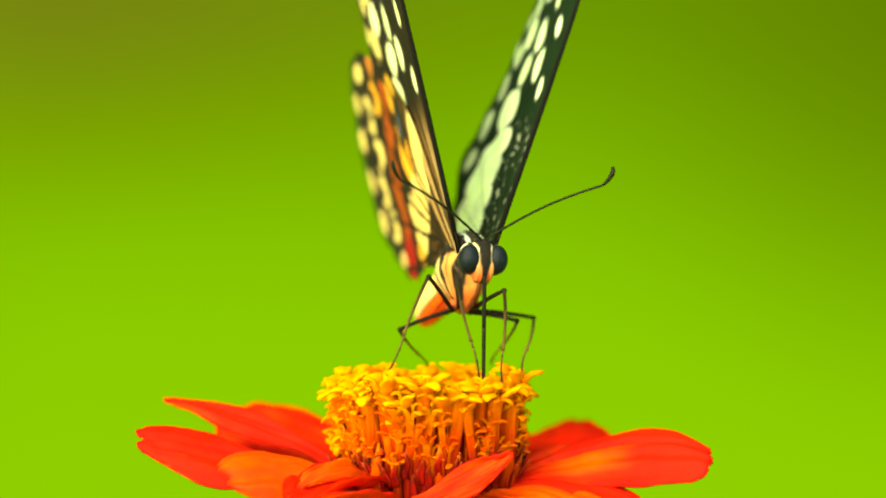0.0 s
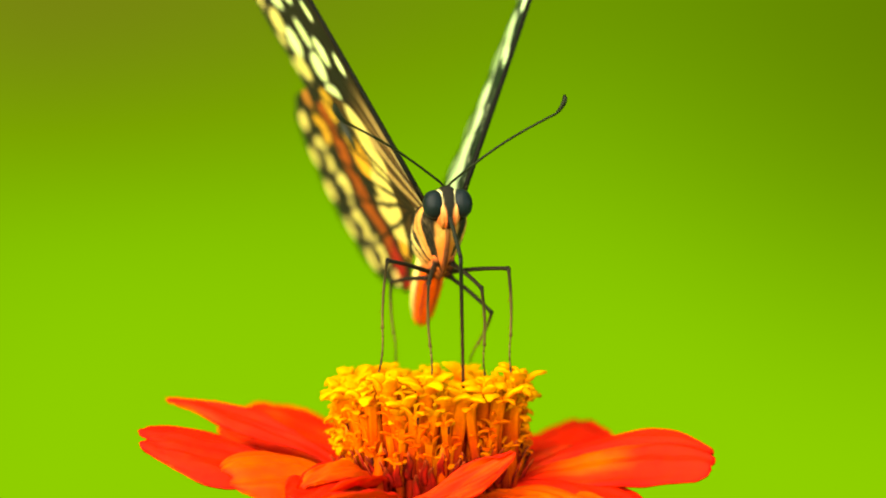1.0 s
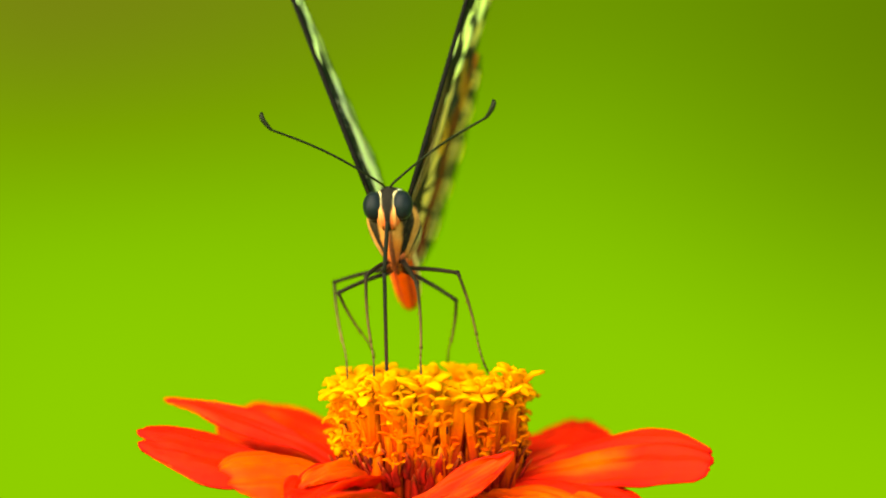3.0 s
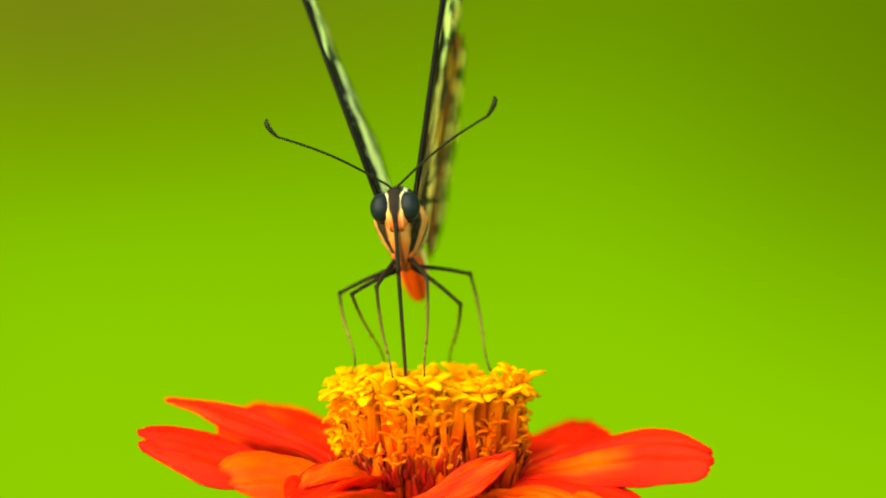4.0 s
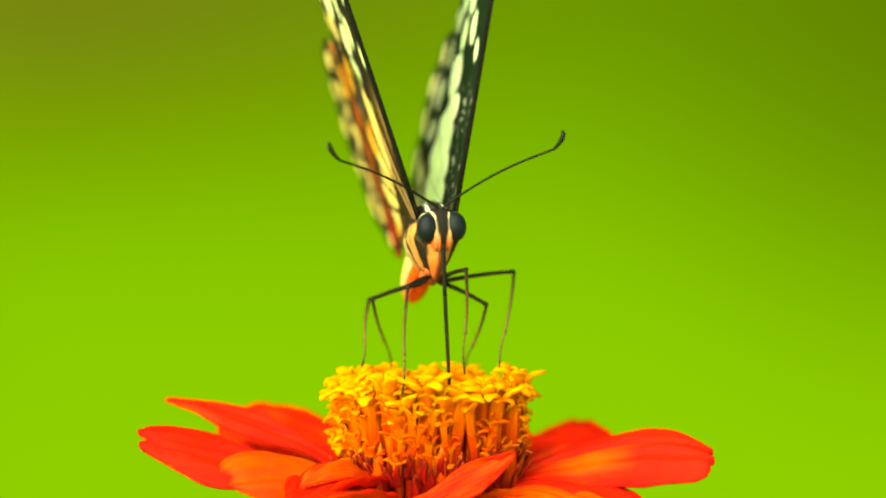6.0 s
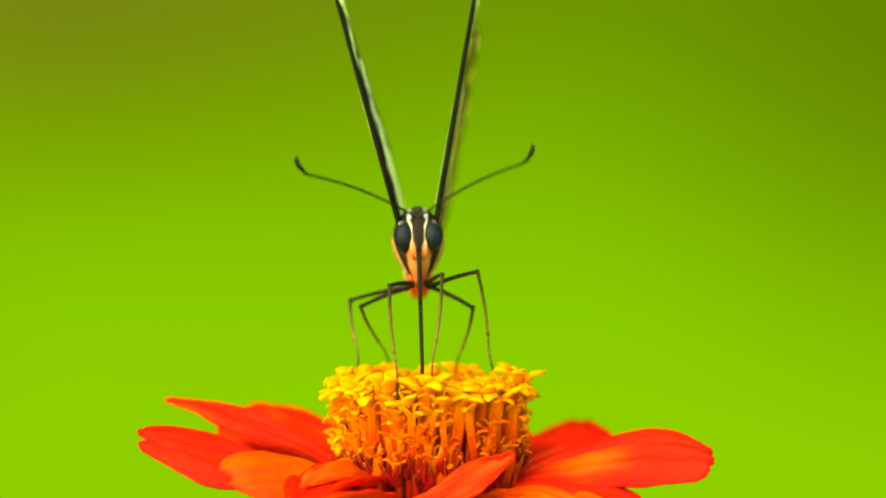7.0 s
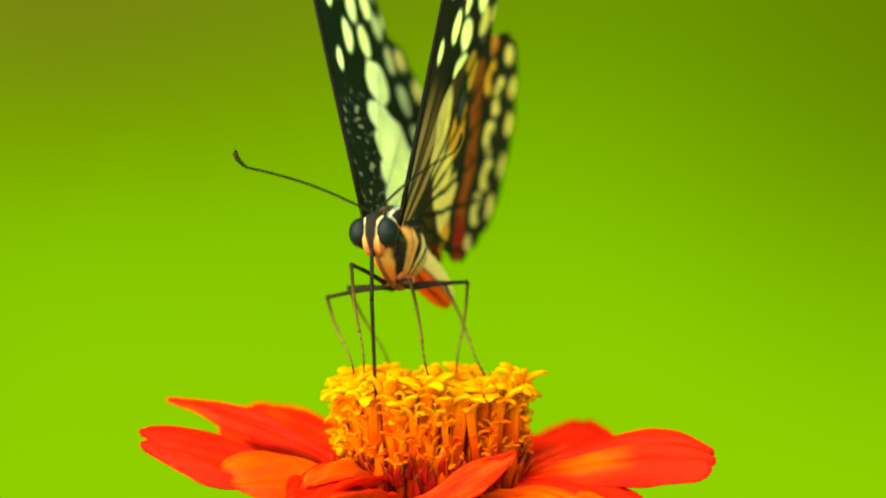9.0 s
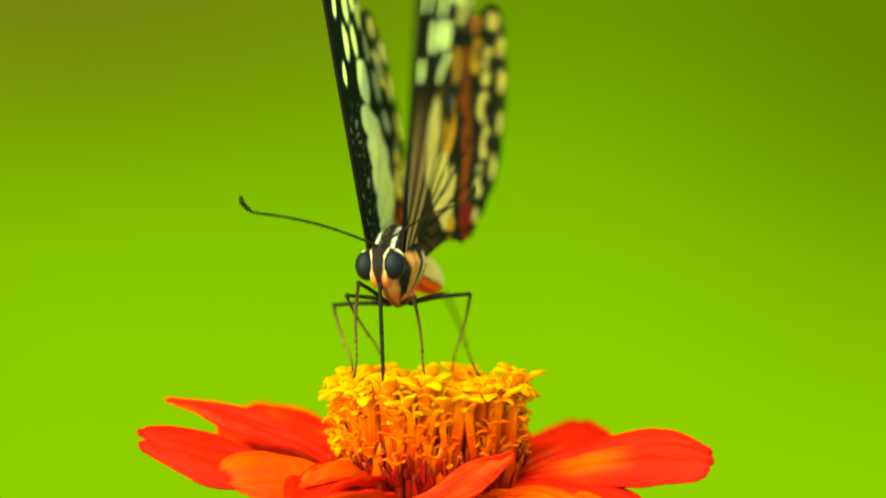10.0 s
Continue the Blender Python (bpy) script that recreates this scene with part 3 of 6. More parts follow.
def hind_under(u, v):
    wu, wv = u + 0.35 * wobble(u, v, 0.45, 13), v + 0.35 * wobble(u, v, 0.45, 17)
    c = np.tile(np.array((0.026, 0.024, 0.011)), (len(u), 1))
    # striped base
    ang = np.degrees(np.arctan2(-(u - 1.2), v + 2.5))
    c = paint(c, (0.12, 0.06, 0.016), smooth(-11, -6, u) * 0.8)
    streak = smooth(-0.2, 0.5, np.sin(ang * 0.42 + 0.4))
    base = smooth(-5.4, -3.6, u + 0.25 * (v - 6)) * smooth(14, 10, v)
    c = paint(c, TAN, streak * base)
    for m, tone in zip(HIND_CELLS, (GOLD, OCHRE, GOLD, GOLD, GOLD, OCHRE, OCHRE)):
        c = paint(c, tone, inside(wu, wv, m, 0.22))
    # rust band, crimson towards the body
    band = np.zeros(len(u))
    path = [(-11.72, 15.6), (-12.74, 13.5), (-14.51, 10.9), (-15.72, 8.6), (-15.81, 5.8), (-16.83, 3.4), (-18.6, 1.9)]
    for (a, b), (d, e) in zip(path, path[1:]):
        t = np.clip(((wu - a) * (d - a) + (wv - b) * (e - b)) / ((d - a) ** 2 + (e - b) ** 2), 0, 1)
        band = np.maximum(band, smooth(1.75, 1.25, np.hypot(wu - a - t * (d - a), wv - b - t * (e - b))))
    c = paint(c, RUST, band)
    c = paint(c, (0.16, 0.04, 0.012), band * smooth(0.0, 0.45, wobble(u, v, 0.7, 31)) * 0.8)
    c = paint(c, CRIMSON, band * smooth(5.0, 3.2, v))
    # dark cell-end patch with a grey heart
    c = paint(c, BLACK, inside(wu, wv, (-8.2, 12.5, 2.4, 1.2, -15)))
    c = paint(c, (0.10, 0.10, 0.09), inside(wu, wv, (-8.2, 12.6, 1.4, 0.55, -15), 0.3))
    for m in HIND_CRESCENTS:
        k = inside(wu, wv, m, 0.2) * (1 - inside(wu, wv, (m[0] - 1.1, m[1] + 0.1, m[2] * 0.5, m[3] * 0.55), 0.2))
        c = paint(c, SAFFRON if m[0] < -18 else OCHRE, k)
    for i, m in enumerate(HIND_MARGIN):
        c = paint(c, (0.62, 0.25, 0.04) if i == 0 else SAFFRON, inside(wu, wv, (m[0], m[1], m[2] * 0.95, m[3] * 0.95), 0.22))
    return paint(c, (0.014, 0.012, 0.006), 0.9 * veins(wu, wv, (24, 36, 48, 60, 73, 88, 102), (-2.5, 1.0), 0.24) * smooth(-26, -20, u))


def outline(points, n, scallop):
    """A closed smooth curve through points; scallop: small waves on the outer margin."""
    m = len(points)
    out = []
    for i in range(n):
        t = i / n * m
        k = int(t)
        p0, p1, p2, p3 = (Vector(points[(k + d) % m]) for d in (-1, 0, 1, 2))
        s = t - k
        p = 0.5 * ((2 * p1) + (p2 - p0) * s + (2 * p0 - 5 * p1 + 4 * p2 - p3) * s * s + (3 * p1 - p0 - 3 * p2 + p3) * s ** 3)
        out.append((p.x, p.y))
    o = np.array(out)
    if scallop:
        d = np.roll(o, -1, 0) - np.roll(o, 1, 0)
        nrm = np.stack([d[:, 1], -d[:, 0]], 1) / np.linalg.norm(d, axis=1)[:, None]
        run = np.cumsum(np.linalg.norm(np.roll(o, -1, 0) - o, axis=1))
        k = smooth(-14, -20, o[:, 0])
        o = o + nrm * (scallop * np.abs(np.sin(run * math.pi / 3.6)) * k)[:, None]
    return o


def wing_mesh(name, points, side, upper, under, hub, scallop, camber, drop, twist=0.0):
    """A thin wing: an upper and an under membrane, each with its own pattern, closed at the rim."""
    n, rings = 420, 96
    rim = outline(points, n, scallop)
    rad = np.linspace(0, 1, rings + 1)[1:] ** 0.85
    uv = np.array(hub) + rad[:, None, None] * (rim[None] - np.array(hub))
    uv = np.concatenate([[hub], uv.reshape(-1, 2)])
    u, v = uv[:, 0], uv[:, 1]
    z = camber * np.sin(np.clip(v / 40, 0, 1) * math.pi) * smooth(2, -8, u) + drop
    # the outer wing turns its trailing edge outwards
    z = z + twist * np.clip((v - 7) / 14, -0.2, 1.3) * u * smooth(2, -3, u)
    z = z + 0.05 * np.sin(np.degrees(np.arctan2(-(u - 1), v + 2)) * 0.5) * smooth(3, 8, v)
    m = len(u)
    edge = np.concatenate([[0.05], np.repeat(0.05 * (1 - 0.6 * rad), n)])
    xyz = np.concatenate([np.stack([side * v, -u, z + edge], 1), np.stack([side * v, -u, z - edge], 1)])
    fan = [(0, 1 + j, 1 + (j + 1) % n) for j in range(n)] + grid_faces(rings, n, True, 1)
    last = 1 + (rings - 1) * n
    sidef = [(last + j, m + last + j, m + last + (j + 1) % n, last + (j + 1) % n) for j in range(n)]
    under_f = [tuple(m + i for i in f[::-1]) for f in fan]
    cols = np.concatenate([upper(u, v), under(u, v)])
    faces = fan + under_f + sidef
    if side > 0:
        faces = [f[::-1] for f in faces]
    return mesh_of(name, xyz, faces, M_WING, cols)


def thorax_mesh():
    ys = [-4.2, -3.7, -3.0, -2.0, -1.0, 0.0, 1.0, 2.0, 3.0, 4.0, 4.8, 5.3]
    half = [0.8, 1.3, 1.7, 1.95, 2.1, 2.15, 2.15, 2.05, 1.9, 1.6, 1.2, 0.7]
    top = [1.2, 1.7, 2.3, 2.9, 3.25, 3.4, 3.35, 3.1, 2.6, 2.0, 1.4, 0.8]
    bot = [-1.2, -1.9, -2.3, -2.7, -3.0, -3.15, -3.2, -3.1, -2.8, -2.3, -1.8, -1.2]
    fine = np.linspace(0, len(ys) - 1, 56)
    idx = np.arange(len(ys))
    ys, half, top, bot = (np.interp(fine, idx, a) for a in (ys, half, top, bot))
    n = 96
    verts, cols = [], []
    for y, h, t, b in zip(ys, half, top, bot):
        for k in range(n):
            w = 2 * math.pi * k / n
            s = math.sin(w)
            z = (t + b) / 2 + (t - b) / 2 * s
            keel = 1.0 if s > 0.1 else max(0.22, 1 - 0.72 * ((0.1 - s) / 1.1) ** 1.2)
            x = h * math.cos(w) * keel
            f = 1 + 0.035 * noise.noise((x * 3, y * 3, z * 3))
            verts.append((x * f, y, z * f))
            # stripes that fan out from the roots of the legs
            a = math.degrees(math.atan2(-(y - 1.3), z + 3.7)) + 4 * noise.noise((y * 0.9, z * 0.9, 3.0))
            c = blend((0.62, 0.48, 0.14), (0.55, 0.18, 0.022), max(float(smooth(0.0, -2.3, z)), 0.8 * float(smooth(14, 28, a))))
            c = blend(c, (0.56, 0.11, 0.015), float(smooth(-1.4, -2.8, z)) * 0.8)
            for lo, hi, tone in ((-90, -46, INK), (-30, -27, BROWN), (-16, -8, INK), (8, 21, INK), (31, 33, BROWN), (42, 60, INK), (72, 75, BROWN)):
                q = float(smooth(lo - 1.6, lo + 1.6, a) * smooth(hi + 1.6, hi - 1.6, a))
                c = blend(c, tone, q)
            # short hairs lighten and darken the stripes
            c = blend(c, (0.30, 0.20, 0.08), 0.35 * max(0.0, noise.noise((x * 4, y * 9, z * 2.2))))
            c = blend(c, (0.10, 0.03, 0.012), float(smooth(0.30, 0.14, abs(x)) * smooth(0, -1.0, z)) * 0.8)
            back = float(smooth(1.0, 1.45, z))
            lines = float(smooth(0.48, 0.58, abs(x)) * smooth(0.85, 0.75, abs(x)))
            c = blend(c, blend(INK, PALE, lines * 0.55), back)
            cols.append(c)
    faces = grid_faces(len(ys), n, True) + [tuple(range(n))[::-1], tuple(range(len(verts) - n, len(verts)))]
    # short hip joints under the keel carry the legs
    pieces = [(verts, faces, cols)]
    for x, y, z in ((0.70, -0.20, -2.80), (0.90, 1.20, -2.90), (0.90, 2.60, -2.80)):
        for side in (-1, 1):
            v, f = tube([(side * 0.2, y - 0.1, -1.6), (side * 0.62 * x, y, -2.35), (side * x, y, z), (side * (x + 0.06), y - 0.04, z - 0.12)], [0.55, 0.48, 0.27, 0.12], 10)
            pieces.append((v, f, [blend((0.46, 0.10, 0.02), INK, float(smooth(-2.2, -2.75, p[2]))) for p in v]))
    verts, faces, cols = joined(*pieces)
    return mesh_of("thorax", verts, faces, M_FUR, cols)


def fuzz_mesh():
    """Short hairs on the back of the thorax and between the wing roots."""
    rnd = random.Random(8)
    pieces = []
    for i in range(300):
        y, w = rnd.uniform(-3.6, 3.2), rnd.uniform(25, 155)
        h, t = 2.0 - 0.12 * y * y * 0.6, 3.3 - 0.10 * y * y
        p = Vector((h * math.cos(radians(w)), y, t * math.sin(radians(w)) * 0.97))
        d = Vector((math.cos(radians(w)) + rnd.uniform(-0.4, 0.4), rnd.uniform(-0.2, 0.7), math.sin(radians(w)) + rnd.uniform(-0.2, 0.3)))
        size = rnd.uniform(0.14, 0.32)
        v, f = tube([p - d * 0.1, p + d * size * 0.6, p + d * size + Vector((0, 0.12, 0))], [0.05, 0.04, 0.012], 4)
        tone = blend((0.03, 0.035, 0.012), (0.09, 0.085, 0.03), rnd.random() ** 2)
        pieces.append((v, f, [tone] * len(v)))
    v, f, c = joined(*pieces)
    return mesh_of("fuzz", v, f, M_FUR, c)


def abdomen_mesh():
    rows, n = 60, 48
    verts, cols = [], []
    for i in range(rows):
        s = i / (rows - 1)
        y = 3.6 + 11.4 * s
        z = 0.1 - 1.75 * s ** 1.2
        r = 0.90 * (1.2 + 0.66 * math.sin(min(1, s * 2.2) * math.pi / 2)) * (1 - 0.25 * s) * math.sqrt(max(0.012, 1 - s ** 7))
        r *= 1 + 0.025 * math.sin(s * 8 * 2 * math.pi)
        for k in range(n):
            w = 2 * math.pi * k / n
            verts.append((0.84 * r * math.cos(w), y, z + 1.12 * r * math.sin(w)))
            a = abs(math.degrees(math.atan2(math.cos(w), -math.sin(w))))
            jit = 4 * noise.noise((s * 9, a * 0.03, 1.0))
            c = blend(FLAME, (0.78, 0.08, 0.006), 0.5 + 0.5 * math.sin(s * 8 * 2 * math.pi) * 0.4)
            for lo, hi, tone in ((20, 31, (0.22, 0.025, 0.01)), (58, 68, BROWN), (66, 142, (0.62, 0.46, 0.12)), (142, 181, INK)):
                q = float(smooth(lo - 3, lo + 3, a + jit) * smooth(hi + 3, hi - 3, a + jit))
                c = blend(c, tone, q)
            cols.append(c)
    faces = grid_faces(rows, n, True) + [tuple(range(n))[::-1], tuple(range(len(verts) - n, len(verts)))]
    return mesh_of("abdomen", verts, faces, M_FUR, cols)


def head_mesh():
    v, f = ball((0, -4.55, 0.24), (1.15, 1.35, 1.78), 40, 60)
    cols = []
    for x, y, z in v:
        a = abs(x)
        # cream lines run along the inner edge of the eyes and spread apart above them
        mid = 0.55 + 0.28 * float(smooth(0.9, 2.0, z))
        c = blend(INK, (0.62, 0.54, 0.22), float(smooth(mid - 0.10, mid - 0.05, a) * smooth(mid + 0.10, mid + 0.05, a)))
        peach = blend((0.62, 0.27, 0.075), (0.60, 0.12, 0.022), float(smooth(-0.3, -1.2, z)))
        band = 0.42 - 0.20 * float(smooth(0.2, -1.3, z))
        lower = blend(peach, INK, float(smooth(band + 0.05, band - 0.05, a)))
        cols.append(blend(c, lower, float(smooth(0.2, -0.5, z))))
    pieces = [(v, f, cols)]
    # dark sockets behind the eyes, with a pale spot of scales above
    for s in (-1, 1):
        v, f = ball((s * 1.0, -4.62, 0.36), (0.92, 0.95, 1.25), 20, 30)
        pieces.append((v, f, [blend(INK, (0.80, 0.70, 0.34), float(smooth(0.45, 0.25, math.hypot(abs(p[0]) - 1.5, p[2] - 1.25)))) for p in v]))
    v, f, c = joined(*pieces)
    return mesh_of("head", v, f, M_FUR, c)


def palp_mesh(side):
    """A furry feeler under the face, dark on its inner side."""
    pts = [(side * 0.38, -4.1, -1.30), (side * 0.48, -4.85, -1.24), (side * 0.54, -5.38, -0.8), (side * 0.55, -5.62, -0.3), (side * 0.55, -5.66, 0.1)]
    v, f = tube(pts, [0.17, 0.20, 0.18, 0.14, 0.06], 14)
    cols = [blend(blend((0.50, 0.15, 0.03), (0.54, 0.26, 0.07), float(smooth(-1.3, -0.2, p[2]))), INK, float(smooth(0.44, 0.36, abs(p[0])))) for p in v]
    return mesh_of("palp", v, f, M_FUR, cols)


def limb(length, r0, r1, tone0, tone1, bow=0.0, spines=0, knob=0.0, seed=1):
    """A leg segment along +x from the origin, slightly bowed, with short spines."""
    rnd = random.Random(seed)
    n = 14
    pts = [(length * i / (n - 1), 0, bow * math.sin(math.pi * i / (n - 1))) for i in range(n)]
    rad = [r0 + (r1 - r0) * i / (n - 1) for i in range(n)]
    rad[0] *= 1.25
    rad[-1] *= 1 + knob
    v, f = tube(pts, rad, 8)
    pieces = [(v, f, [blend(tone0, tone1, min(1, max(0, p[0] / length + 0.15 * noise.noise(p)))) for p in v])]
    for i in range(spines):
        x = length * (0.3 + 0.68 * i / max(1, spines - 1))
        w = rnd.uniform(0, 6.28)
        sv, sf = tube([(x, 0, bow * 0.5), (x + 0.30, 0.30 * math.cos(w), bow * 0.5 + 0.30 * math.sin(w))], [0.035, 0.008], 4)
        pieces.append((sv, sf, [BROWN] * len(sv)))
    return pieces


def leg(name, butterfly, femur, shank, seed):
    """Thigh, with the shin and the jointed foot as its sub-part."""
    dark, olive = (0.010, 0.008, 0.004), (0.095, 0.066, 0.016)
    v, f, c = joined(*limb(femur, 0.20, 0.155, (0.010, 0.007, 0.004), dark, 0.10, 0, 0.35, seed))
    thigh = part(name, mesh_of(name, v, f, M_LEG, c), butterfly, "thin dark jointed leg")
    shin = shank * 0.62
    pieces = limb(shin, 0.14, 0.105, dark, olive, 0.12, 6, 0.5, seed + 1)
    # five foot joints, bent a little
    x, z, step = shin, 0.0, shank * 0.38 / 5
    for i in range(5):
        d = 0.03 * (i - 2)
        px, pz = x + step, z + d * step * 2
        tv, tf = tube([(x, 0, z), ((x + px) / 2, 0, (z + pz) / 2), (px, 0, pz)], [0.10, 0.075, 0.09], 6)
        pieces.append((tv, tf, [blend(olive, (0.03, 0.02, 0.006), i / 4)] * len(tv)))
        x, z = px, pz
    for s in (-1, 1):
        tv, tf = tube([(x, 0, z), (x + 0.15, s * 0.12, z + 0.1), (x + 0.28, s * 0.14, z - 0.02)], [0.04, 0.03, 0.008], 4)
        pieces.append((tv, tf, [BROWN] * len(tv)))
    v, f, c = joined(*pieces)
    part("shin", mesh_of("shin", v, f, M_LEG, c), thigh, "olive-brown shin and clawed foot")
    return thigh


def antenna(butterfly):
    """Along +x, with an upturned club at its end."""
    n, length = 40, 11.4
    pts, rad = [(-0.7, 0, -0.22)], [0.085]
    for i in range(n):
        s = i / (n - 1)
        x = length * s if s < 0.9 else length * (0.9 + 0.1 * math.sin((s - 0.9) / 0.1 * math.pi / 2) * 0.9)
        z = 0.40 * math.sin(math.pi * min(1, s / 0.9)) - 1.05 * s + 1.05 * max(0, (s - 0.87) / 0.13) ** 1.5
        pts.append((x, 0, z))
        rad.append(0.095 + 0.105 * float(smooth(0.86, 0.95, s)) - 0.08 * float(smooth(0.985, 1.0, s)) + (0.008 if i % 2 else 0))
    v, f = tube(pts, rad, 8)
    return part("antenna", mesh_of("antenna", v, f, M_HORN, [(0.006, 0.008, 0.002)] * len(v)), butterfly, "thin black clubbed antenna")


def build_butterfly():
    b = tagged(new("butterfly"), "black and cream spotted swallowtail butterfly feeding on the zinnia", "butterfly")
    parts = {}
    part("thorax", thorax_mesh(), b, "furry orange and cream thorax with black stripes")
    part("fuzz", fuzz_mesh(), b, "short dark olive hair")
    part("abdomen", abdomen_mesh(), b, "orange and cream abdomen")
    head = part("head", head_mesh(), b, "black head with two cream lines")
    for s in (-1, 1):
        v, f = ball((s * 1.10, -4.97, 0.30), (0.88, 1.04, 1.16), 26, 36)
        part("eye", mesh_of("eye", v, f, M_EYE), head, "glossy dark compound eye")
        part("palp", palp_mesh(s), head, "orange furry palp")
    for s, key in ((-1, "L"), (1, "R")):
        w = part("forewing", wing_mesh("forewing", FOREWING, s, fore_upper, fore_under, (-6.0, 14.0), 0.15, 0.25, 0.08, 0.055), b, "black forewing with pale green spots")
        pts = [(s * v, -u, 0.08) for u, v in ((0.4, -0.8), (1.2, 5), (2.4, 13), (3.3, 20), (3.4, 28), (1.5, 35))]
        tv, tf = tube(pts, [0.22, 0.22, 0.20, 0.17, 0.13, 0.08], 8)
        part("costa", mesh_of("costa", tv, tf, M_WING, [(0.008, 0.008, 0.004)] * len(tv)), w, "dark leading edge vein")
        parts["fore" + key] = w
        parts["hind" + key] = part("hindwing", wing_mesh("hindwing", HINDWING, s, hind_upper, hind_under, (-14.5, 9.5), 0.45, 0.2, -0.12), b, "hindwing with yellow crescents and a rust band")
        parts["horn" + key] = antenna(b)
    for key, (femur, shank) in LEGS.items():
        parts[key] = leg("leg", b, femur, shank, len(parts) * 7)
    n = 10
    pts = [(PROBOSCIS[0] * i / (n - 1), 0, 0) for i in range(n)]
    v, f = tube(pts, [0.17] * n, 10)
    up = part("proboscis", mesh_of("proboscis", v, f, M_HORN, [(0.006, 0.007, 0.003)] * len(v)), b, "long thin black proboscis")
    pts = [(PROBOSCIS[1] * i / 19, 0, 0) for i in range(20)]
    v, f = tube(pts, [0.165 - 0.002 * i for i in range(20)], 10)
    part("proboscis_tip", mesh_of("proboscis_tip", v, f, M_HORN, [blend((0.006, 0.007, 0.003), (0.03, 0.008, 0.005), min(1, max(0, p[0] / 9 - 0.2))) for p in v]), up)
    parts["proboscis"] = up
    return b, parts


# thigh and shin-with-foot lengths: front, middle, hind; L and R as seen from its front
LEGS = {"FL": (6.5, 8.5), "ML": (6.0, 9.0), "HL": (4.5, 7.5), "FR": (6.5, 8.5), "MR": (6.0, 9.0), "HR": (4.5, 7.5)}
PROBOSCIS = (4.3, 11.0)
butterfly, piece = build_butterfly()


# ---- movement ----
def flap(side, angle, toe=TOE_IN):
    """A wing turned about its hinge, in degrees; the hinges toe in towards the tail."""
    return pose(side * HINGE[0] * MM, HINGE[1] * MM, HINGE[2] * MM, 0, angle, side * toe)


